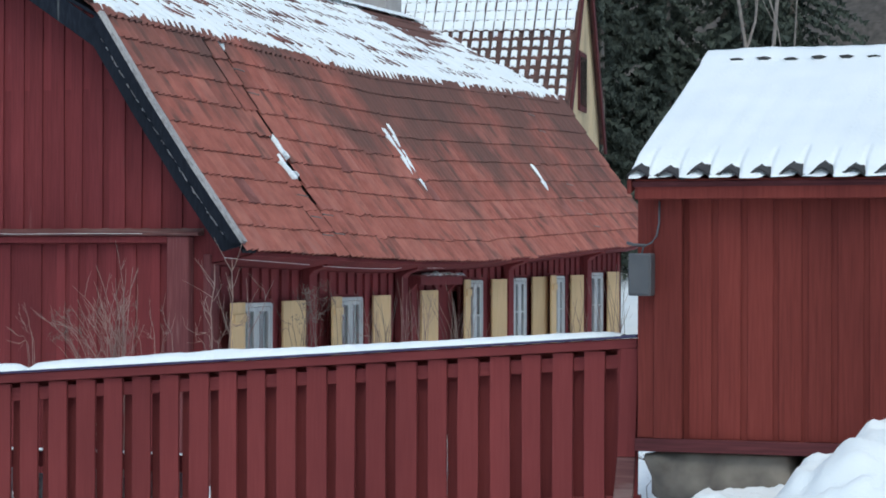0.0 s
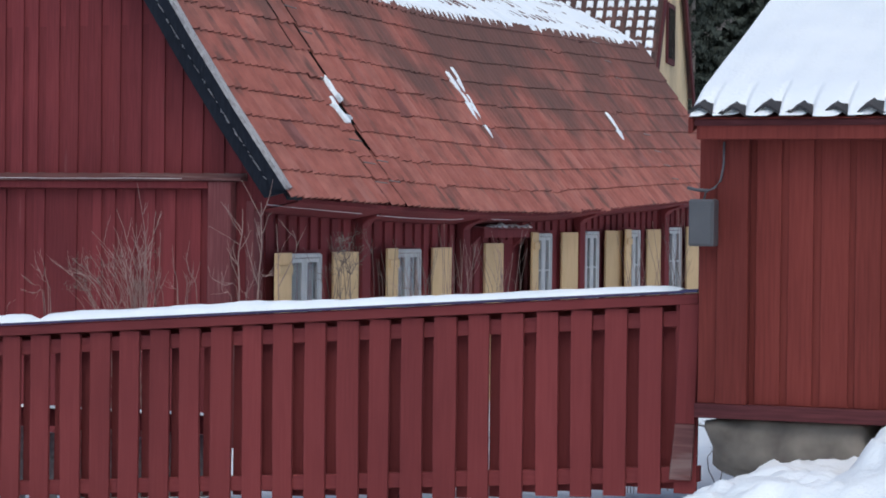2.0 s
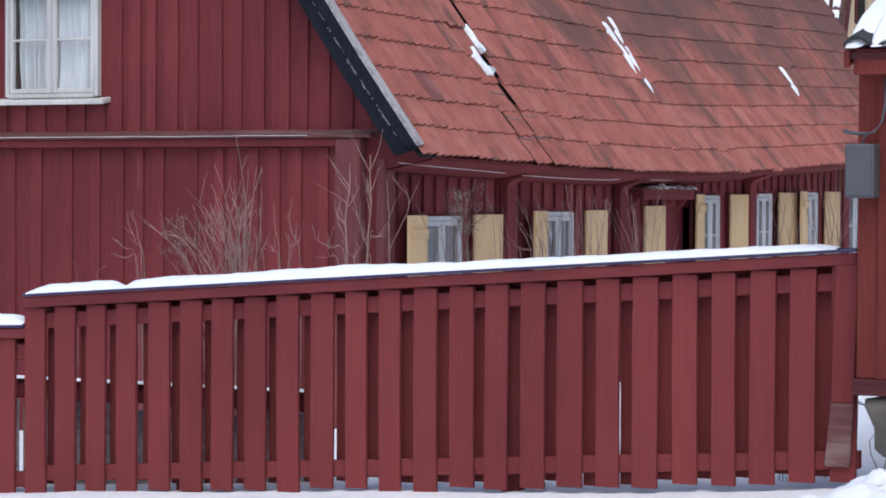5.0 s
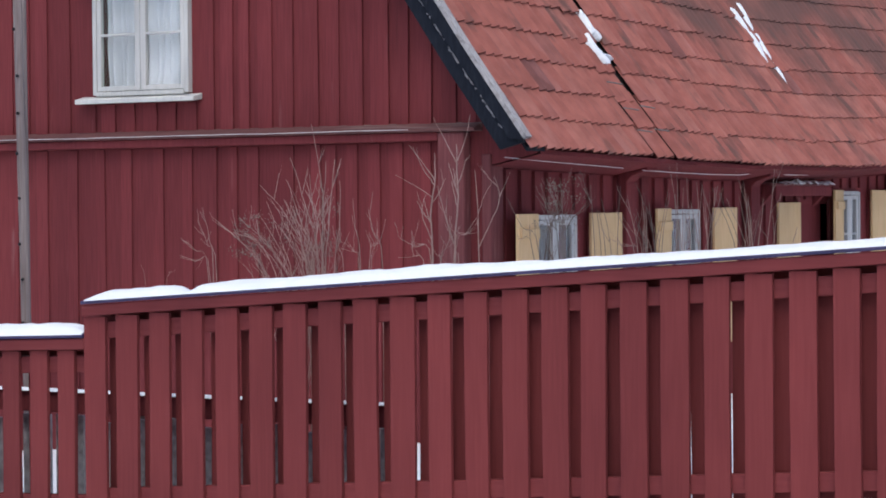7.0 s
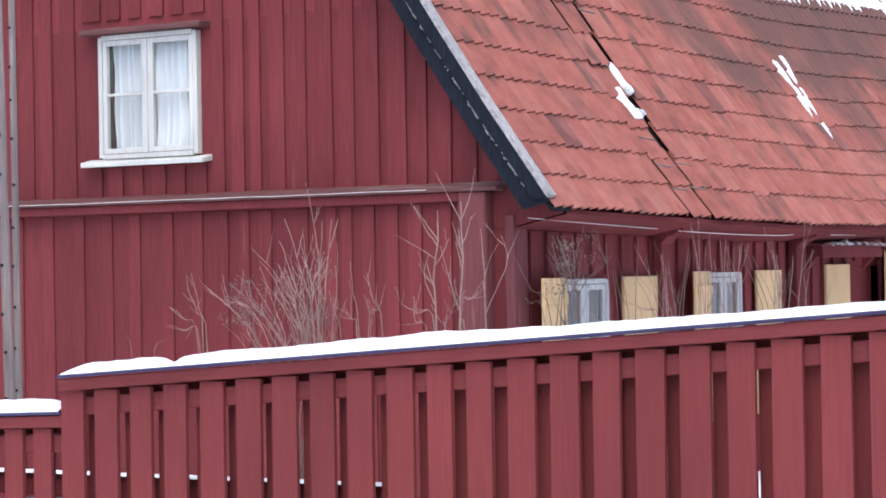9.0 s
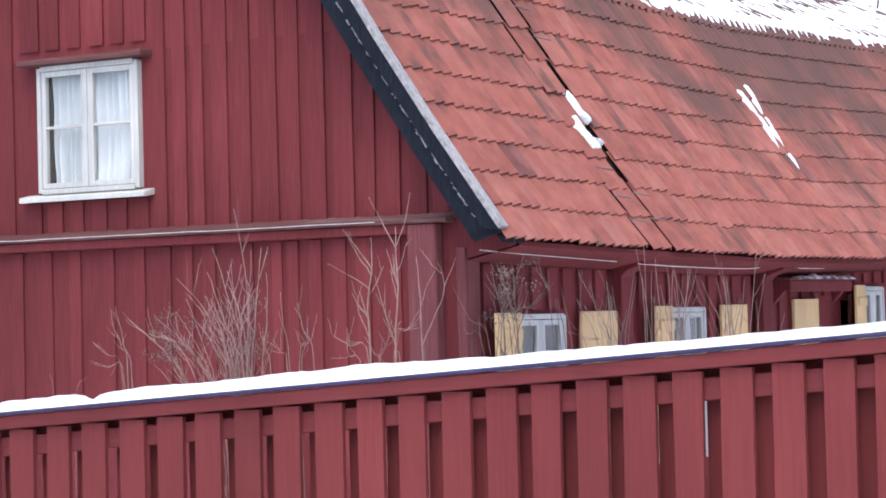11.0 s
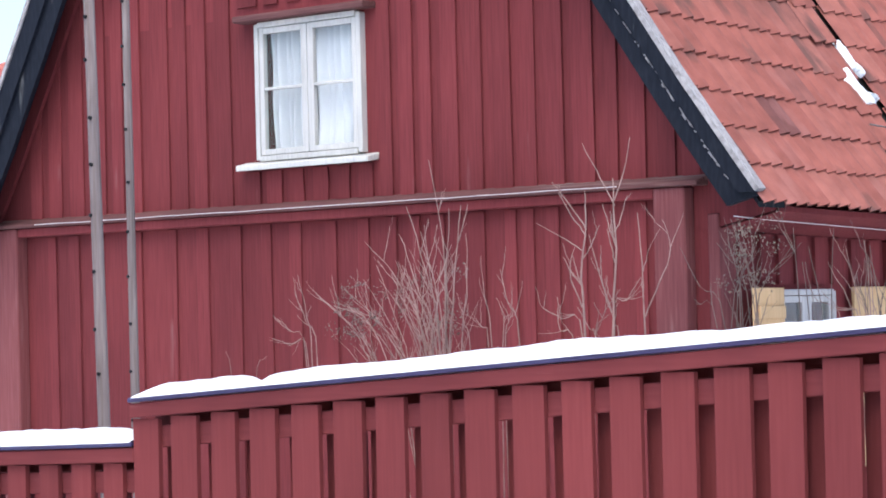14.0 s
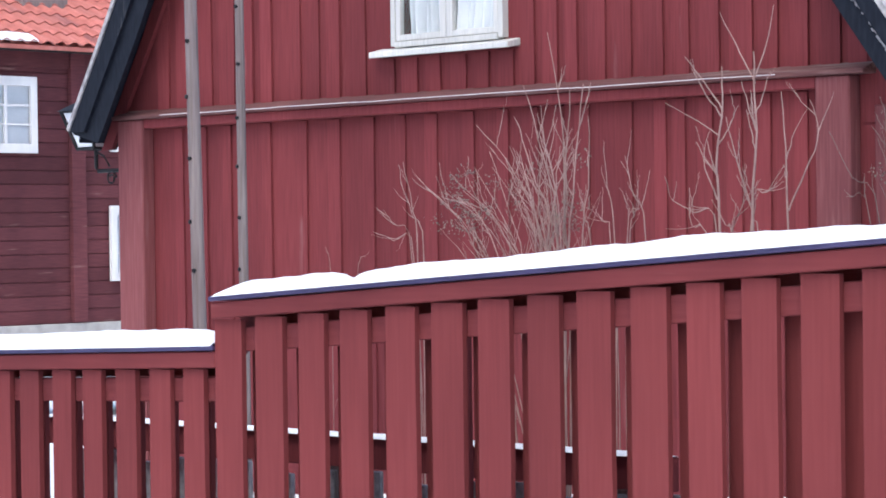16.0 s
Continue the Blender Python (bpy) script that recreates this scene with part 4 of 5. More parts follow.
def limb(bm, pts, r, rng, twigs=0, reach=0.15, tip=0.35, wob=0.012):
    """A bare branch through points, smoothly bent, with thin side twigs that lean along it."""
    pts = [Vector(p) for p in pts]
    ext = [pts[0] * 2 - pts[1]] + pts + [pts[-1] * 2 - pts[-2]]
    line = []
    for a, b, c, d in zip(ext, ext[1:], ext[2:], ext[3:]):
        for k in range(4):
            t = k / 4
            line.append(0.5 * (2 * b + (c - a) * t + (2 * a - 5 * b + 4 * c - d) * t * t + (3 * b - a - 3 * c + d) * t ** 3))
    line.append(pts[-1])
    ph = rng.uniform(0, 50)
    for k, p in enumerate(line[1:-1]):
        p += Vector((noise.noise((k * 0.55, ph, 0)), noise.noise((k * 0.55, ph, 9)), 0)) * wob
    n = len(line) - 1
    bm_tube(bm, line, [0.6 * r * (1 - (1 - tip) * k / n) for k in range(n + 1)], 5)
    for q in range(twigs):
        f = rng.uniform(0.35, 0.95)
        k = min(n - 1, int(f * n))
        d = (line[k + 1] - line[k]).normalized()
        side = Vector((rng.choice((-1, 1)) * rng.uniform(0.35, 0.9), rng.uniform(-0.5, 0.5), rng.uniform(0.0, 0.5)))
        e = (d + side).normalized()
        ln = reach * rng.uniform(0.4, 1.2)
        p = line[k]
        bend = Vector((0, 0, 0.12 * ln))
        limb(bm, [p, p + e * ln * 0.5, p + e * ln + bend], r * 0.5, rng, 1 if ln > 0.11 else 0, ln * 0.5, 0.5, 0.006)


def seed_heads(name, spots, spread, count, rng, parent, origin):
    """Dry flower heads: clumps of small crumpled flakes."""
    vs, fc = [], []
    for x, y, z in spots:
        for _ in range(count):
            c = Vector((x + rng.gauss(0, spread), y + rng.gauss(0, spread), z + rng.gauss(0, spread * 0.8))) - origin
            k = len(vs)
            vs += [tuple(c + Vector([rng.uniform(-0.0055, 0.0055) for _ in range(3)])) for _ in range(4)]
            fc += [(k, k + 1, k + 2), (k, k + 1, k + 3), (k, k + 2, k + 3), (k + 1, k + 2, k + 3)]
    me = bpy.data.meshes.new(name)
    me.from_pydata(vs, [], fc)
    me.materials.append(SEED)
    ob = new(name, me)
    ob.parent = parent
    tagged(ob, "dry brown seed heads", kind="stuff")


def shrub(label, x, y, limbs, seed, material=None, group="shrubs behind the fence"):
    """limbs: points of (x, height) in the world from the ground up, radius, side twigs, their reach."""
    base = Vector((x, y, ground_z(x, y) - 0.03))
    ob = root("bare_shrub", label, "shrub", group, at=base)
    rng = random.Random(seed)
    for path, r, n, reach in limbs:
        spread = 1.0 if n > 2 and path[0][1] < 1.5 else 0.0
        dy, y0 = spread * rng.uniform(-0.12, 0.12), spread * rng.uniform(-0.05, 0.05)
        pts = [(px - x, y0 + dy * k / max(1, len(path) - 1), pz - base.z) for k, (px, pz) in enumerate(path)]
        bm = bmesh.new()
        limb(bm, pts, r, rng, n + (n > 1) * 2, reach, wob=0.012 if spread else 0.005)
        part("stem", bm, material or TWIG, ob)
    return ob, base


# a fan of long shoots with a dense upright middle
rng = random.Random(2)
FAN = [([(1.41, 1.0), (1.42, 1.9), (1.40, 2.35), (1.417, 2.69)], 0.008, 4, 0.16), ([(1.43, 1.0), (1.43, 2.0), (1.44, 2.4), (1.455, 2.7)], 0.008, 4, 0.14),
       ([(1.42, 1.0), (1.43, 2.2), (1.42, 2.6), (1.367, 2.875)], 0.0055, 2, 0.08), ([(1.38, 1.0), (1.38, 2.1), (1.29, 2.45), (1.163, 2.71)], 0.0065, 3, 0.14),
       ([(1.38, 1.0), (1.37, 2.1), (1.27, 2.42), (1.2, 2.6)], 0.006, 3, 0.14), ([(1.36, 1.0), (1.35, 2.05), (1.24, 2.4), (1.071, 2.575)], 0.0055, 3, 0.13)]
for k in range(7):
    x = 1.36 + 0.02 * k
    FAN.append(([(x, 1.0), (x, 2.0), (x + rng.uniform(-0.05, 0.05), 2.35), (x + rng.uniform(-0.06, 0.06), rng.uniform(2.48, 2.68))], 0.006, 3, 0.13))
for k in range(16):
    tip = rng.uniform(0.83, 1.3)
    top = interp(tip, [(0.83, 2.43), (1.07, 2.52), (1.3, 2.56)]) - rng.uniform(0.0, 0.14)
    foot_x = 1.36 - (1.3 - tip) * 0.25 + rng.uniform(-0.05, 0.05)
    FAN.append(([(foot_x, 1.0), (foot_x - 0.02, 1.9), (foot_x * 0.5 + tip * 0.5 + 0.02, 2.2 + rng.uniform(-0.04, 0.06)), (tip, top)], 0.005, 4, 0.13))
for k in range(10):
    tip = rng.uniform(0.9, 1.65)
    FAN.append(([(1.32 + rng.uniform(-0.15, 0.2), 1.0), (1.32 + (tip - 1.32) * 0.6, 2.0), (tip, rng.uniform(2.22, 2.36))], 0.004, 4, 0.1))
ob, base = shrub("bare shrub with long fanned shoots and dry seed heads", 1.40, -4.0, FAN, 5)
seed_heads("seed_head_fluff", [(rng.uniform(0.92, 1.22), -4.0 + rng.uniform(-0.1, 0.1), rng.uniform(2.2, 2.42)) for _ in range(22)] + [(1.46 + rng.uniform(-0.05, 0.05), -4.0, rng.uniform(2.15, 2.45)) for _ in range(6)], 0.02, 26, rng, ob, base)
# two forked bushes
shrub("bare pinkish shrub with long forked branches", 2.14, -4.0, [
    ([(2.075, 1.0), (2.075, 2.2), (2.07, 2.42), (2.097, 2.6), (2.095, 2.72)], 0.009, 2, 0.16),
    ([(2.097, 2.58), (2.03, 2.67), (1.949, 2.76)], 0.005, 1, 0.08), ([(2.085, 2.5), (2.0, 2.55), (1.866, 2.615)], 0.004, 0, 0.1),
    ([(2.07, 2.3), (2.02, 2.43), (2.045, 2.52)], 0.0045, 1, 0.1), ([(2.21, 1.0), (2.21, 2.2), (2.225, 2.45), (2.225, 2.66), (2.22, 2.76)], 0.009, 2, 0.14),
    ([(2.225, 2.66), (2.17, 2.76), (2.09, 2.892)], 0.0045, 0, 0.1), ([(2.225, 2.68), (2.27, 2.78), (2.299, 2.9)], 0.0045, 0, 0.1),
    ([(2.2, 2.28), (2.15, 2.42), (2.11, 2.56)], 0.006, 2, 0.1), ([(2.1, 1.0), (2.08, 2.15), (1.98, 2.26), (1.9, 2.3), (1.866, 2.38)], 0.005, 3, 0.1),
    ([(2.2, 1.0), (2.2, 2.2), (2.27, 2.32), (2.33, 2.4)], 0.005, 2, 0.12), ([(2.35, 1.0), (2.342, 2.2), (2.34, 2.4), (2.323, 2.63)], 0.007, 1, 0.1),
    ([(2.345, 2.26), (2.41, 2.38), (2.46, 2.5), (2.43, 2.6)], 0.005, 1, 0.12), ([(2.46, 2.5), (2.52, 2.62)], 0.0035, 0, 0.1), ([(2.34, 2.42), (2.37, 2.5), (2.42, 2.57)], 0.0035, 0, 0.1),
    ([(2.1, 1.0), (2.12, 2.1), (2.16, 2.26), (2.24, 2.36)], 0.005, 2, 0.12), ([(2.06, 1.0), (2.04, 2.1), (1.97, 2.22), (1.96, 2.34)], 0.005, 2, 0.1),
    ([(2.12, 1.0), (2.13, 2.1), (2.1, 2.22), (2.05, 2.3)], 0.0045, 2, 0.1), ([(2.22, 1.0), (2.23, 2.1), (2.21, 2.24), (2.17, 2.36)], 0.0045, 2, 0.1)], 12)
shrub("small bare shrub with thin arching twigs", 0.75, -4.0, [([(0.75, 1.0), (0.745, 2.1), (0.72, 2.3), (0.678, 2.46)], 0.005, 1, 0.1), ([(0.74, 1.0), (0.73, 2.1), (0.66, 2.28), (0.593, 2.39)], 0.005, 3, 0.1),
    ([(0.72, 1.0), (0.7, 2.1), (0.62, 2.24), (0.54, 2.3)], 0.004, 3, 0.09), ([(0.73, 1.0), (0.71, 2.1), (0.63, 2.18), (0.56, 2.21)], 0.004, 3, 0.09), ([(0.3, 1.0), (0.3, 2.0), (0.27, 2.16)], 0.003, 1, 0.07), ([(0.42, 1.0), (0.43, 2.0), (0.5, 2.14)], 0.003, 2, 0.07)], 9)
shrub("small bare shrub with thin twigs", 1.72, -4.05, [([(1.7, 1.0), (1.69, 2.15), (1.66, 2.35), (1.649, 2.5)], 0.0045, 1, 0.1), ([(1.82, 1.0), (1.82, 2.15), (1.77, 2.32), (1.737, 2.45)], 0.005, 2, 0.1),
    ([(1.72, 1.0), (1.74, 2.15), (1.8, 2.28), (1.84, 2.4)], 0.004, 2, 0.1), ([(1.7, 1.0), (1.72, 2.1), (1.69, 2.24), (1.63, 2.3)], 0.004, 3, 0.09), ([(1.75, 1.0), (1.75, 2.1), (1.77, 2.26), (1.74, 2.33)], 0.004, 2, 0.09), ([(1.6, 1.0), (1.59, 2.1), (1.56, 2.25), (1.57, 2.36)], 0.004, 2, 0.09)], 17)
# the dark bush with dry heads before the first shuttered window
rng = random.Random(3)
tuft = [([(2.8 + rng.uniform(-0.06, 0.06), 1.1), (2.79 + rng.uniform(-0.06, 0.06), 2.2), (2.77 + rng.uniform(-0.13, 0.13), rng.uniform(2.4, 2.6))], 0.005, 3, 0.12) for _ in range(9)]
tuft += [([(2.72, 1.1), (2.68, 2.2), (2.58, 2.36), (2.5, 2.5)], 0.004, 1, 0.1), ([(2.7, 1.1), (2.65, 2.2), (2.56, 2.3)], 0.004, 2, 0.1)]
ob, base = shrub("dark bare bush with dry seed heads", 2.78, -4.0, tuft, 21, TWIG_DARK)
seed_heads("seed_head_fluff", [(2.77 + rng.uniform(-0.1, 0.08), -4.0 + rng.uniform(-0.08, 0.08), rng.uniform(2.36, 2.58)) for _ in range(14)], 0.02, 28, rng, ob, base)
# upright shoots along the fence
for k, (x, n, top, spread) in enumerate(((3.0, 5, 2.66, 0.07), (3.12, 5, 2.52, 0.07), (3.25, 6, 2.5, 0.06), (3.38, 6, 2.57, 0.06), (3.5, 8, 2.66, 0.07), (3.62, 7, 2.56, 0.06), (3.73, 7, 2.55, 0.05),
                                         (3.83, 9, 2.62, 0.04), (3.92, 4, 2.48, 0.05), (4.52, 4, 2.6, 0.06), (4.64, 5, 2.68, 0.06), (4.76, 6, 2.74, 0.06), (4.86, 6, 2.78, 0.06))):
    shoots = []
    for _ in range(n):
        a, lean = x + rng.uniform(-spread, spread), rng.gauss(-0.03, 0.07)
        shoots.append(([(a, 1.15), (a + lean * 0.3, 2.15), (a + lean, top - rng.uniform(0, 0.24))], rng.uniform(0.0035, 0.005), rng.choice((0, 0, 1, 2)), 0.14))
    shrub("row of thin bare upright shoots", x, -4.0 + rng.uniform(-0.12, 0.15), shoots, 40 + k, TWIG if k % 3 else TWIG_DARK)
shrub("dark tangle of twigs beside the fence end", 5.24, -4.2, [([(5.24 + rng.uniform(-0.15, 0.15), 1.1), (5.24 + rng.uniform(-0.2, 0.2), 1.4), (5.24 + rng.uniform(-0.3, 0.3), rng.uniform(1.5, 1.75))], 0.006, 6, 0.16) for _ in range(10)], 77, TWIG_DARK)


# ---- timber house beyond, red tiles ----
LX = -22.0
far = root("log_house", "dark red log house with orange tiled roof and white windows", "house", at=(LX, 11.4, 0.86))
fp = lambda name, dims, material, parent=far, label="", bevel=0.01: box_part(name, (dims[0], dims[1], dims[2] - 12, dims[3] - 12, dims[4] - 0.8, dims[5] - 0.8), material, parent, label, bevel)
z = 0.86
while z < 4.82:
    fp("log", (-6.0, 0.0, 2.0, 24.0, z, z + 0.2), LOGS, bevel=0.014)
    z += 0.203
fp("plinth", (-6.0, 0.06, 1.9, 24.1, 0.2, 0.859), PLINTH, label="pale stone plinth")
for y in (2.0, 12.65, 23.8):
    fp("corner_board", (0.0, 0.09, y, y + 0.26, 0.87, 4.83), LOGS)
fp("frieze", (0.0, 0.05, 2.0, 24.0, 4.58, 4.82), LOGS)
fp("gutter", (0.35, 0.45, 1.6, 24.4, 4.78, 4.86), IRON, label="black gutter")
def far_window(y0, y1, z0, z1):
    w = root("window", "white framed window", "")
    w.parent = far
    w.location = (0, 0, 0)
    t = 0.115
    bm = bmesh.new()
    for a in ((y0, y0 + t, z0 + t, z1 - t), (y1 - t, y1, z0 + t, z1 - t), (y0, y1, z1 - t, z1 + 0.02), (y0, y1, z0 - 0.02, z0 + t)):
        bm_box(bm, 0.02, 0.07, a[0] - 12, a[1] - 12, a[2] - 0.8, a[3] - 0.8)
    ym = (y0 + y1) / 2
    bm_box(bm, 0.02, 0.055, ym - 0.025 - 12, ym + 0.025 - 12, z0 + t - 0.8, z1 - t - 0.8)
    for k in (1, 2):
        zb = z0 + t + (z1 - z0 - 2 * t) * k / 3
        bm_box(bm, 0.02, 0.05, y0 + t - 12, y1 - t - 12, zb - 0.015 - 0.8, zb + 0.015 - 0.8)
    part("window_frame", bm, WHITE_NEW, w)
    fp("pane", (0.012, 0.018, y0 + t, y1 - t, z0 + t, z1 - t), GLASS, w, bevel=0)
    fp("curtain", (0.003, 0.009, y0 + t, y1 - t, z0 + t, z1 - t), CURTAIN, w, bevel=0)


for y0, y1, z0, z1 in ((10.95, 12.05, 3.36, 4.42), (13.37, 14.4, 1.48, 2.56), (9.0, 10.0, 1.44, 2.55), (13.4, 14.4, 3.40, 4.46), (15.8, 16.8, 1.44, 2.55)):
    far_window(y0, y1, z0, z1)
bm = bmesh.new()
bm_prism(bm, [(0.5, 1.5 - 12, 4.0), (0.5, 24.5 - 12, 4.0), (-3.0, 24.5 - 12, 5.73), (-3.0, 1.5 - 12, 5.73)], (0, 0, 0.06))
bm_prism(bm, [(-6.5, 1.5 - 12, 4.0), (-6.5, 24.5 - 12, 4.0), (-3.0, 24.5 - 12, 5.73), (-3.0, 1.5 - 12, 5.73)], (0, 0, 0.06))
part("roof_deck", bm, TILE_NEW, far)
ft, tv, tf = pantile(0.24, 0.42, 0.05)
vs, fc = [], []
fang = math.atan2(1.73, 3.5)
for j in range(95):
    for i in range(11):
        m = Matrix.Translation((0.52 - 0.39 * i * math.cos(fang), 1.5 - 12 + j * 0.24, 4.07 + 0.39 * i * math.sin(fang))) @ Matrix.Rotation(radians(90), 4, "Z") @ Matrix.Rotation(fang, 4, "X")
        k = len(vs)
        vs += [tuple(m @ Vector(p)) for p in tv]
        fc += [tuple(q + k for q in f) for f in tf]
me = bpy.data.meshes.new("roof_tiles")
me.from_pydata(vs, [], fc)
me.materials.append(TILE_NEW)
o = new("roof_tiles", me)
o.parent = far
tagged(o, "orange clay pantiles", kind="stuff")
s = snow_strip("snow_patch", 2.75, 0.26, 0.06, far, 61)
s.matrix_basis = Matrix.Translation((0.54, 9.0 - 12, 4.11)) @ Matrix.Rotation(radians(90), 4, "Z") @ Matrix.Rotation(fang, 4, "X")
fp("roof_hatch", (-1.36, -0.86, 12.5, 13.35, 5.4, 5.7), GREY_WOOD, label="weathered roof hatch")
# wall lantern at the house corner
lamp = root("wall_lantern", "black iron wall lantern with milky glass", "lantern", at=(-6.22, 0.08, 2.79))
foot, rim = [(sx * 0.09, sy * 0.09, 0) for sx, sy in ((-1, -1), (1, -1), (1, 1), (-1, 1))], [(sx * 0.165, sy * 0.165, 0.25) for sx, sy in ((-1, -1), (1, -1), (1, 1), (-1, 1))]
bm = bmesh.new()
bm_tube(bm, [(0, 0, 0.0), (0, 0, -0.13), (0.02, 0, -0.15), (0.46, 0, -0.15)], 0.014, 6)
bm_tube(bm, [(0.16 + 0.05 * math.cos(a) * (1 - a / 14), 0, -0.2 + 0.05 * math.sin(a) * (1 - a / 14)) for a in np.linspace(0, 9, 24)], 0.007, 5)
bm_tube(bm, [(0.0, 0, -0.02), (0.08, 0, -0.05), (0.14, 0, -0.12)], 0.008, 5)
part("bracket", bm, IRON, lamp)
bm = bmesh.new()
for p, q in zip(foot, rim):
    bm_tube(bm, [p, q], 0.012, 5)
for ring in (foot, rim):
    for p, q in zip(ring, ring[1:] + ring[:1]):
        bm_tube(bm, [p, q], 0.012, 5)
part("cage", bm, IRON, lamp)
bm = bmesh.new()
low_v, top_v = [bm.verts.new((p[0] * 1.12, p[1] * 1.12, 0.252)) for p in rim], [bm.verts.new((p[0] * 0.3, p[1] * 0.3, 0.34)) for p in rim]
for i in range(4):
    bm.faces.new((low_v[i], low_v[(i + 1) % 4], top_v[(i + 1) % 4], top_v[i]))
bm.faces.new(low_v[::-1])
bm.faces.new(top_v)
part("lantern_roof", bm, IRON, lamp)
bm = bmesh.new()
bv, rv = [bm.verts.new((p[0] * 0.92, p[1] * 0.92, 0.006)) for p in foot], [bm.verts.new((p[0] * 0.92, p[1] * 0.92, 0.246)) for p in rim]
for i in range(4):
    bm.faces.new((bv[i], bv[(i + 1) % 4], rv[(i + 1) % 4], rv[i]))
bm.faces.new(bv[::-1])
part("lantern_glass", bm, CURTAIN, lamp, "milky white lantern glass")


# ---- yellow house behind ----
yh = root("yellow_house", "yellow house with steep brown tiled roof dusted with snow", "house", at=(-8.5, 36, 0.35))
YM = pose(0, 0, 0, 0, 0, 10.5) @ Matrix.Diagonal((1, 0.8, 1, 1))


def yq(name, outline, depth, material, parent=yh, label=""):
    bm = bmesh.new()
    bm_prism(bm, outline, depth)
    bmesh.ops.transform(bm, matrix=YM, verts=bm.verts)
    return part(name, bm, material, parent, label)


yq("wall", [(0, -2.2, 1.0), (0, 6.2, 1.0), (0, 6.2, 5.6), (0, 3.6, 8.6), (0, 2.0, 10.0), (0, 0.4, 8.6), (0, -2.2, 5.6)], (-0.25, 0, 0), YELLOW, label="yellow painted gable wall")
yq("wall", [(-14, -2.2, 1.0), (-0.25, -2.2, 1.0), (-0.25, -2.2, 5.6), (-14, -2.2, 5.6)], (0, 0.25, 0), YELLOW)
yq("roof", [(0.12, -2.5, 5.4), (0.12, -0.35, 7.55), (-14, -0.35, 7.55), (-14, -2.5, 5.4)], (0, 0.05, 0.14), TILE_DARK)
yq("roof", [(0.12, -0.4, 7.55), (0.12, 2.0, 10.2), (-14, 2.0, 10.2), (-14, -0.4, 7.55)], (0, 0.05, 0.14), TILE_DARK)
yq("roof", [(0.12, 6.5, 5.4), (0.12, 2.0, 10.2), (-14, 2.0, 10.2), (-14, 6.5, 5.4)], (0, 0.05, 0.14), TILE_DARK)
yq("barge_board", [(0.12, -2.5, 5.35), (0.12, 2.0, 10.15), (0.12, 2.0, 9.85), (0.12, -2.2, 5.25)], (0.05, 0, 0), RED_DARK)
yq("barge_board", [(0.12, 6.6, 5.15), (0.12, 2.0, 10.15), (0.12, 2.0, 9.7), (0.12, 6.2, 5.15)], (0.05, 0, 0), RED_DARK)
for yy in (0.9,):
    yq("window_frame", [(0.01, yy, 6.0), (0.01, yy + 1.6, 6.0), (0.01, yy + 1.6, 7.4), (0.01, yy, 7.4)], (0.05, 0, 0), RED_DARK)
    yq("pane", [(0.065, yy + 0.12, 6.12), (0.065, yy + 1.48, 6.12), (0.065, yy + 1.48, 7.28), (0.065, yy + 0.12, 7.28)], (0.01, 0, 0), GLASS)
# its tiles and the snow in each of them
_, tv3, tf3 = pantile(0.24, 0.36, 0.06)
vs, fc, sv, sf = [], [], [], []
rng = random.Random(21)
yang = radians(46)
for j in range(57):
    for i in range(18):
        up = i * 0.329
        base = Matrix.Translation((-13.6 + j * 0.24, -2.5 + up * math.cos(yang), 5.58 + up * math.sin(yang) + (0.03 if i > 8 else 0))) @ Matrix.Rotation(yang, 4, "X")
        m = YM @ base
        k = len(vs)
        vs += [tuple(m @ Vector(p)) for p in tv3]
        fc += [tuple(q + k for q in f) for f in tf3]
        w = rng.uniform(0.2, 0.235) if i > 8 else rng.uniform(0.1, 0.17)
        l0 = 0.02 if i > 8 else rng.uniform(0.1, 0.16)
        k = len(sv)
        sv += [tuple(m @ Vector(p)) for p in ((0.02, l0, 0.05), (0.02 + w, l0, 0.05), (0.02 + w, 0.33, 0.06), (0.02, 0.33, 0.06), (0.04, l0 + 0.03, 0.09), (w, l0 + 0.03, 0.09), (w, 0.32, 0.095), (0.04, 0.32, 0.095))]
        sf += [tuple(q + k for q in f) for f in ((4, 5, 6, 7), (0, 1, 5, 4), (1, 2, 6, 5), (2, 3, 7, 6), (3, 0, 4, 7))]
for nm, v, f, mt, lb in (("roof_tiles", vs, fc, TILE_DARK, "brown tiles"), ("roof_snow", sv, sf, SNOW, "thin snow lying in the tiles")):
    me = bpy.data.meshes.new(nm)
    me.from_pydata(v, [], f)
    me.materials.append(mt)
    o = new(nm, me)
    o.parent = yh
    tagged(o, lb, kind="stuff")


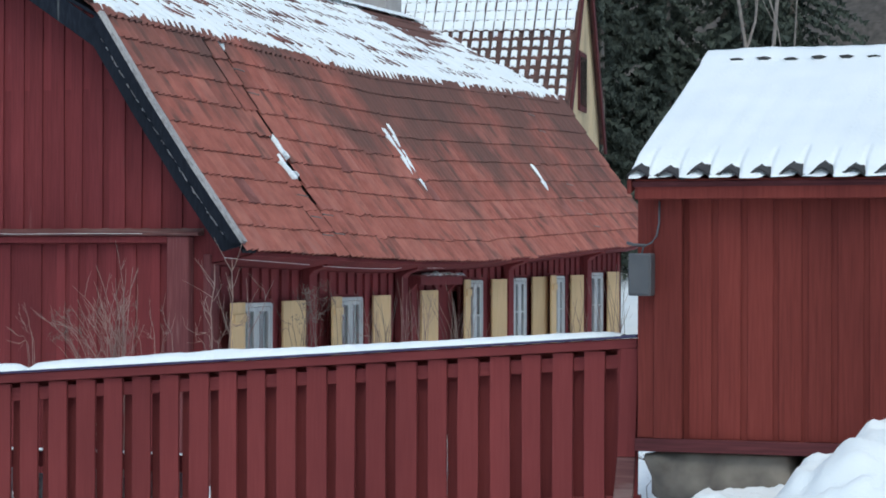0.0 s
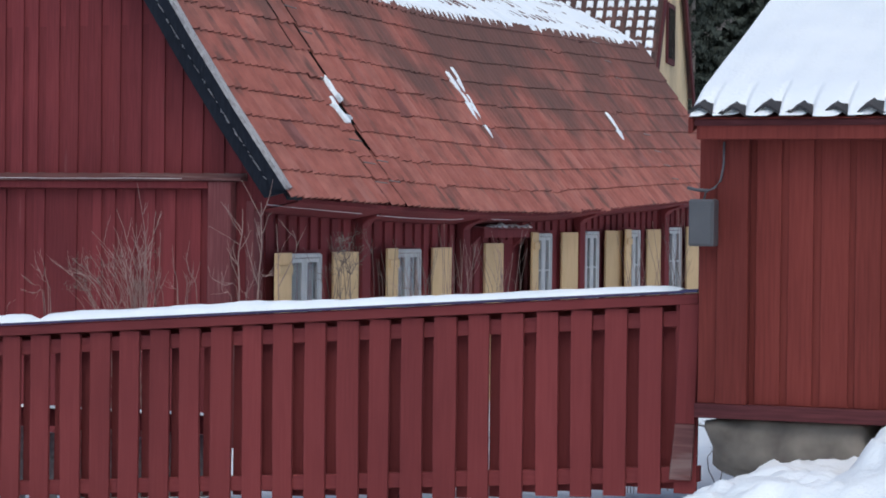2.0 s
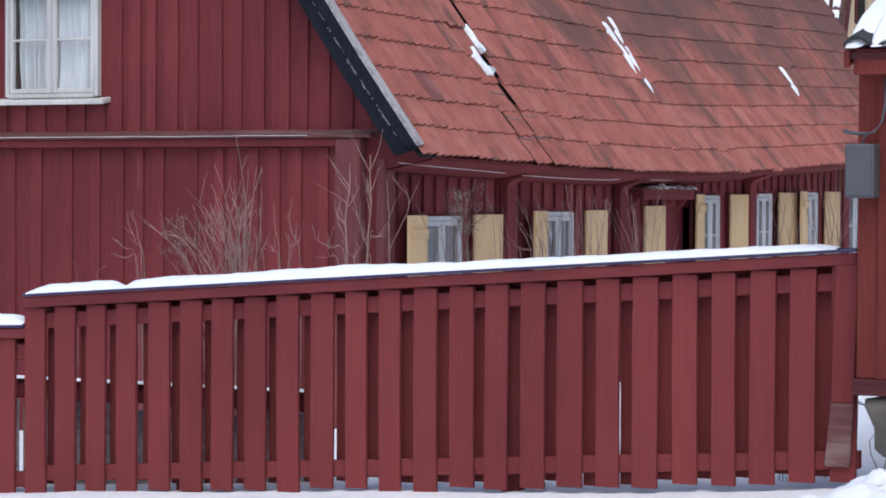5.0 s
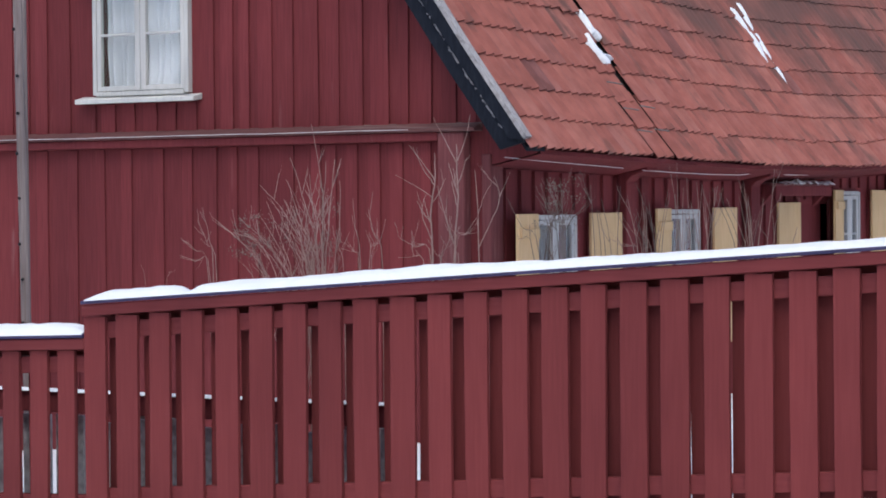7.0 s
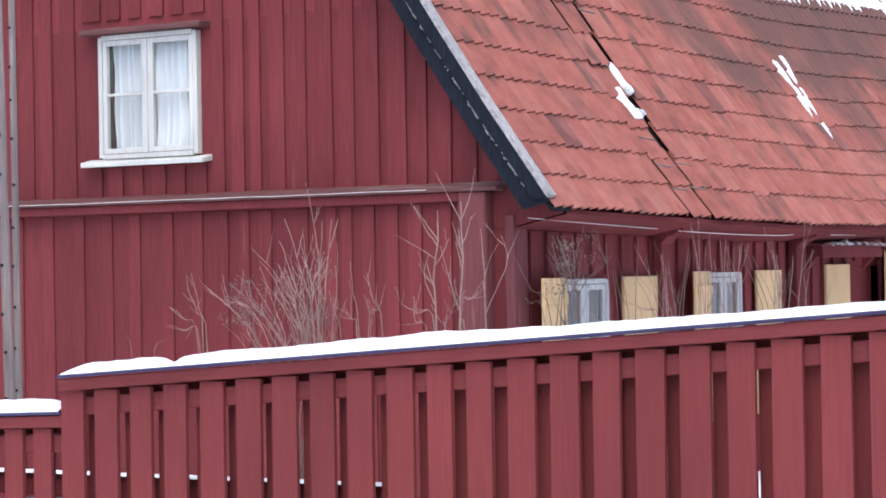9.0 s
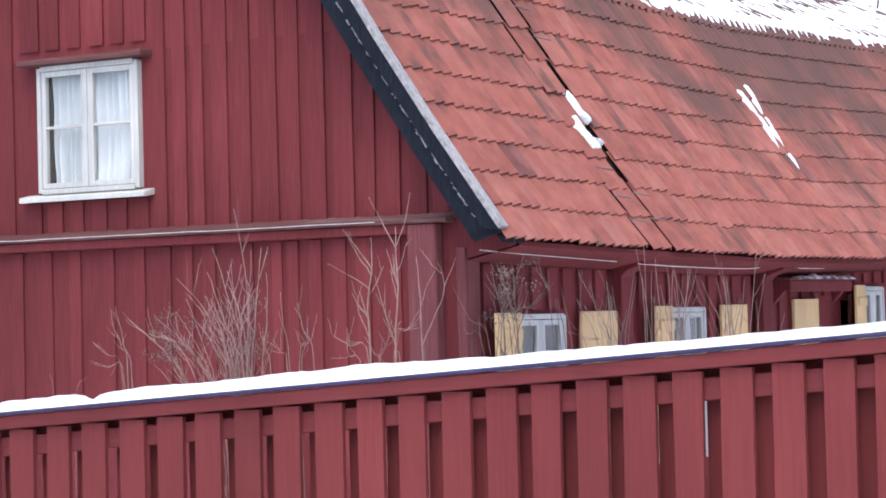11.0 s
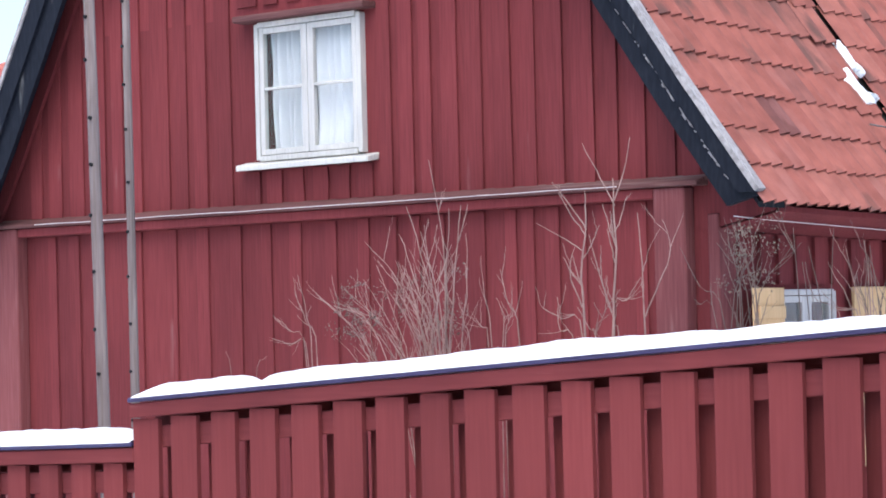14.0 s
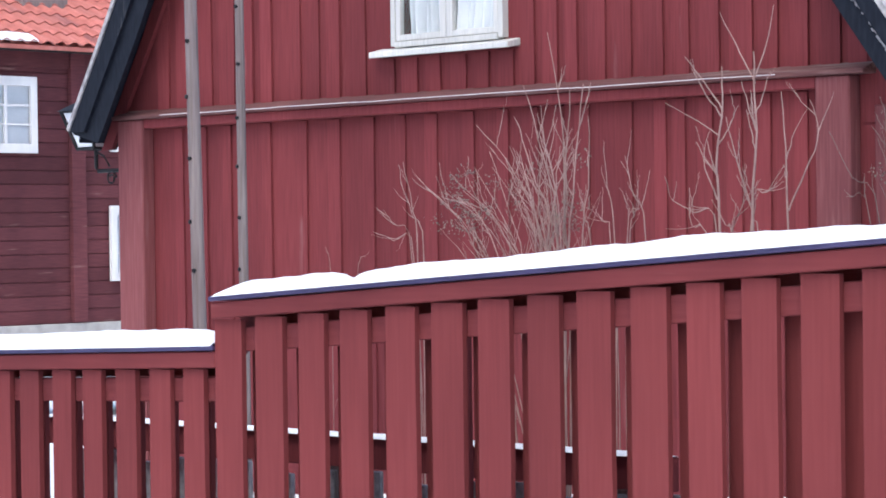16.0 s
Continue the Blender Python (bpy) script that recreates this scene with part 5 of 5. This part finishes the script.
# ---- the wood behind ----
def spruce(h, seed):
    t = root("spruce_tree", "dark green spruce at the edge of the wood", "tree", "spruces behind the houses")
    rng = random.Random(seed)
    bm = bmesh.new()
    bm_tube(bm, [(0, 0, -0.5), (0.05, 0, h * 0.5), (0, 0, h)], [0.2, 0.12, 0.02], 6)
    part("trunk", bm, BARK, t)
    vs, fc = [], []
    z = 0.8
    while z < h:
        f = z / h
        reach = (1 - f) * h * 0.2 + 0.2
        for k in range(9):
            a = rng.uniform(0, 6.283)
            rr = reach * rng.uniform(0.6, 1.1)
            for c in range(14):
                s = (c + 0.6) / 14
                px, py, pz = math.cos(a) * rr * s, math.sin(a) * rr * s, z - rr * 0.45 * s + rng.uniform(-0.08, 0.08)
                for q in range(3):
                    w = rng.uniform(0.07, 0.17)
                    ax, ay = rng.uniform(-w, w), rng.uniform(-w, w)
                    k0 = len(vs)
                    vs += [(px - ax, py - ay, pz), (px + ax, py + ay, pz + rng.uniform(-0.05, 0.05)), (px + ay * 0.5 + ax * 0.2, py - ax * 0.5, pz - w * 1.3)]
                    fc.append((k0, k0 + 1, k0 + 2))
        z += rng.uniform(0.28, 0.42)
    me = bpy.data.meshes.new("crown")
    me.from_pydata(vs, [], fc)
    me.materials.append(NEEDLES)
    o = new("crown", me)
    o.parent = t
    return t


rng = random.Random(8)
kinds = [spruce(15, 1), spruce(18, 2), spruce(13, 3)]
spots = [(-20 + 0.68 * i + rng.uniform(-0.5, 0.5), 52 + rng.uniform(-3, 10) + (i % 3) * 3) for i in range(17)]
for i, (x, y) in enumerate(spots):
    k = kinds[i % 3]
    m = pose(x, y, ground_z(x, y), 0, 0, rng.uniform(0, 360))
    if i < 3:
        k.matrix_basis = m
    else:
        copy_thing(k, m)
def birch(x, y, seed):
    t = root("bare_birch", "bare pale birch with thin branches", "tree", at=(x, y, ground_z(x, y)))
    rr = random.Random(seed)
    bm = bmesh.new()
    grow(bm, (0, 0, -0.3), (rr.uniform(-0.05, 0.08), 0, 1), 14, 0.075, 4, rr, 0.4, 0.6)
    part("trunk", bm, BIRCH, t)
for i, (x, y) in enumerate(((-5.6, 44), (-5.05, 44.6), (-2.9, 46.5))):
    birch(x, y, i + 3)
hill = new("wooded_hill", grid_mesh("wooded_hill", 80, 20, lambda u, v: (-70 + 140 * u, 74 + 26 * v, 2 + 22 * v ** 0.7 * (0.9 + 0.3 * noise.noise((u * 9, v * 3, 0))) + 1.2 * noise.noise((u * 60, v * 20, 2))), EARTH))
tagged(hill, "dark wooded hillside", "woods", kind="stuff")
# white outbuilding wall seen past the far corner
ob = root("white_shed", "small pale outbuilding with snow on its roof", "shed", at=(1.6, 24, 1.2))
box_part("wall", (-1.2, 1.2, 0, 2, -0.4, 1.5), PLINTH, ob)
bm = bmesh.new()
bm_prism(bm, [(-1.4, -0.3, 1.5), (1.4, -0.3, 1.5), (1.4, 1.2, 2.3), (-1.4, 1.2, 2.3)], (0, 0, 0.15))
part("roof_snow", bm, SNOW, ob)


# ---- gable boards ----
rng = random.Random(14)
def gable_board(x, w, z0, lower):
    if lower:
        top0 = top1 = 2.885
    else:
        top0, top1 = roof_z(x) - 0.09, roof_z(x + w) - 0.09
        if WX0 - 0.05 < x + w and x < WX1 + 0.05:
            if z0 < 4.0:
                top0 = top1 = min(WZ0 - 0.07, top0)
    if min(top0, top1) < z0 + 0.05:
        return
    e = [rng.uniform(-0.004, 0.004) for _ in range(4)]
    bm = bmesh.new()
    zm = (z0 + min(top0, top1)) / 2
    out = -rng.uniform(0.014, 0.019)
    bm_prism(bm, [(x + e[0], out, z0), (x + w + e[1], out, z0), (x + w + e[2], out, zm), (x + w + e[3], out, top1), (x, out, top0), (x + e[2], out, zm)], (0, -out - 0.0005, 0))
    hp("board", bm, RED)


LOWER = (-5.22, -4.99, -4.755, -4.386, -4.069, -3.78, -3.49, -3.23, -2.976, -2.683, -2.42, -2.2, -2.017, -1.831, -1.529, -1.294, -1.167, -0.989, -0.803, -0.621, -0.389)
for x in LOWER:
    w = rng.uniform(0.075, 0.1)
    gable_board(x - w, w, 0.7, True)
UPPER = (-5.343, -5.148, -4.93, -4.713, -4.54, -4.372, -4.116, -3.945, -3.767, -3.548, -3.31, -3.123, -2.94, -2.737, -2.56, -2.373, -2.215, -2.047,
         -1.901, -1.706, -1.525, -1.31, -1.135, -0.94, -0.725, -0.565, -0.378, -0.185, -0.03)
for x0, x1 in zip((-5.53,) + UPPER, UPPER):
    w = (x1 - x0) * rng.uniform(0.58, 0.7)
    gable_board(x1 - w, w, 3.012, False)
    if WX0 - 0.05 < x1 and x1 - w < WX1 + 0.05:
        gable_board(x1 - w, w, 4.26, False)
# upright boards on the long side
y = 0.2
while y < LENGTH - 0.05:
    w = rng.uniform(0.10, 0.12)
    clear = [h for a, b, h in LONG + [DOOR] if a - 0.07 < y + w and y < b + 0.07]
    z0 = clear[0] + 0.04 if clear else 0.7
    z1 = 2.70 + interp(y, SAG) + 0.01
    if z1 > z0 + 0.05:
        bm = bmesh.new()
        bm_box(bm, 0.05, 0.074, y, y + w, z0, z1)
        hp("board", bm, RED)
    y += rng.uniform(0.19, 0.22)

# ---- roof tiles of the red house ----
TW, ROWS_N = 0.2185, 9
tile, tv, tf = pantile(TW, 0.34, 0.028, 0.012, lift0=0.022, rolls=2)
tile.materials.append(TILE)
rng = random.Random(33)
SKEW = [(0, 0.0), (8, 0.1), (23, 0.16), (43, 0.3), (54, 0.06)]      # how far each column leans along the house


def tile_place(i, j):
    """Row i up the lower slope, column j along the house; two columns have slid apart."""
    lean = interp(j, SKEW)
    gap = 0.0
    if j >= 8:
        gap += 0.105 if i < 2 else 0.08 if i < 6 else 0.105 if i < 8 else 0.1
    if j >= 9:
        gap += 0.115 if i < 2 else 0.14 if i < 6 else 0.115 if i < 8 else 0.12
    if j >= 43:
        gap += 0.12
    sunk = 0.014 if j == 8 and i in (2, 3, 4) else 0.0
    ya, yb = (VERGE - 0.04 + j * TW + gap + lean * (i + k) / ROWS_N for k in (0, 1))
    f0, f1 = 1 - i / ROWS_N, 1 - (i + 1) / ROWS_N
    a = Vector((MID + KINK + (HALF_EAVE + 0.02 - KINK) * f0, ya, 0))
    b = Vector((MID + KINK + (HALF_EAVE + 0.02 - KINK) * f1, yb, 0))
    a.z, b.z = roof_z(a.x, ya), roof_z(b.x, yb)
    d = b - a
    turn = math.atan2(d.z, -d.x)
    slip = rng.uniform(-0.006, 0.006) + (0.01 if sunk else 0) + (rng.uniform(0.01, 0.03) if rng.random() < 0.05 else 0)
    return Matrix.Translation((a.x + slip * 0.56 - sunk * 0.83, ya + rng.uniform(-0.003, 0.003), a.z - 0.812 - slip * 0.8 - sunk * 0.56 + rng.uniform(-0.002, 0.003))) @ Matrix.Rotation(radians(90 - math.degrees(math.atan2(yb - ya, d.length)) + rng.uniform(-0.6, 0.6)), 4, "Z") @ Matrix.Rotation(turn, 4, "X")


near, vs, fc = [], [], []
for j in range(55):
    for i in range(ROWS_N):
        m = tile_place(i, j)
        if j < 33:
            near.append(m)
        else:
            k = len(vs)
            vs += [tuple(m @ Vector(p)) for p in tv]
            fc += [tuple(q + k for q in f) for f in tf]
pieces("tile", tile, near, house)
me = bpy.data.meshes.new("roof_tiles")
me.from_pydata(vs, [], fc)
me.materials.append(TILE)
o = new("roof_tiles", me)
o.parent = house
tagged(o, "worn red clay pantiles", kind="stuff")
# tiles under the thin snow of the upper slope
vs, fc = [], []
for side in (1, -1):
    for j in range(55):
        for i in range(8):
            y = VERGE + 0.02 + j * TW
            u0, u1 = KINK + 0.06 - i * 0.262, KINK + 0.06 - (i + 1) * 0.262
            if u1 < -0.1:
                continue
            a = Vector((MID + side * u0, y, roof_z(MID + side * u0, y)))
            b = Vector((MID + side * max(u1, 0), y, roof_z(MID + side * max(u1, 0), y)))
            turn = math.atan2(b.z - a.z, abs(b.x - a.x))
            m = Matrix.Translation((a.x, y + (0 if side > 0 else TW), a.z - 0.8 + 0.012)) @ Matrix.Rotation(radians(90 * side), 4, "Z") @ Matrix.Rotation(turn, 4, "X")
            k = len(vs)
            vs += [tuple(m @ Vector(p)) for p in tv]
            fc += [tuple(q + k for q in f) for f in tf]
me = bpy.data.meshes.new("roof_tiles")
me.from_pydata(vs, [], fc)
me.materials.append(TILE)
o = new("roof_tiles", me)
o.parent = house
tagged(o, "red clay pantiles under thin snow", kind="stuff")
# short sticks of the battens across the slits
for yc, heights in ((1.50, (2.98, 3.14, 3.33)), (1.80, (3.0, 3.17)), (1.86, (4.28, 4.5)), (9.55, (3.05, 3.2, 3.36, 3.55)), (9.85, (4.2, 4.4, 4.62))):
    for z in heights:
        xx = MID + HALF_EAVE - (z - Z_EAVE) / (Z_KINK - Z_EAVE) * (HALF_EAVE - KINK)
        zz = z + interp(yc, SAG)
        bm = bmesh.new()
        bm_tube(bm, [(xx + 0.05, yc - 0.12, zz + 0.045), (xx + 0.05, yc + 0.11, zz + 0.035)], 0.006, 5)
        hp("tile_batten", bm, GREY_WOOD)
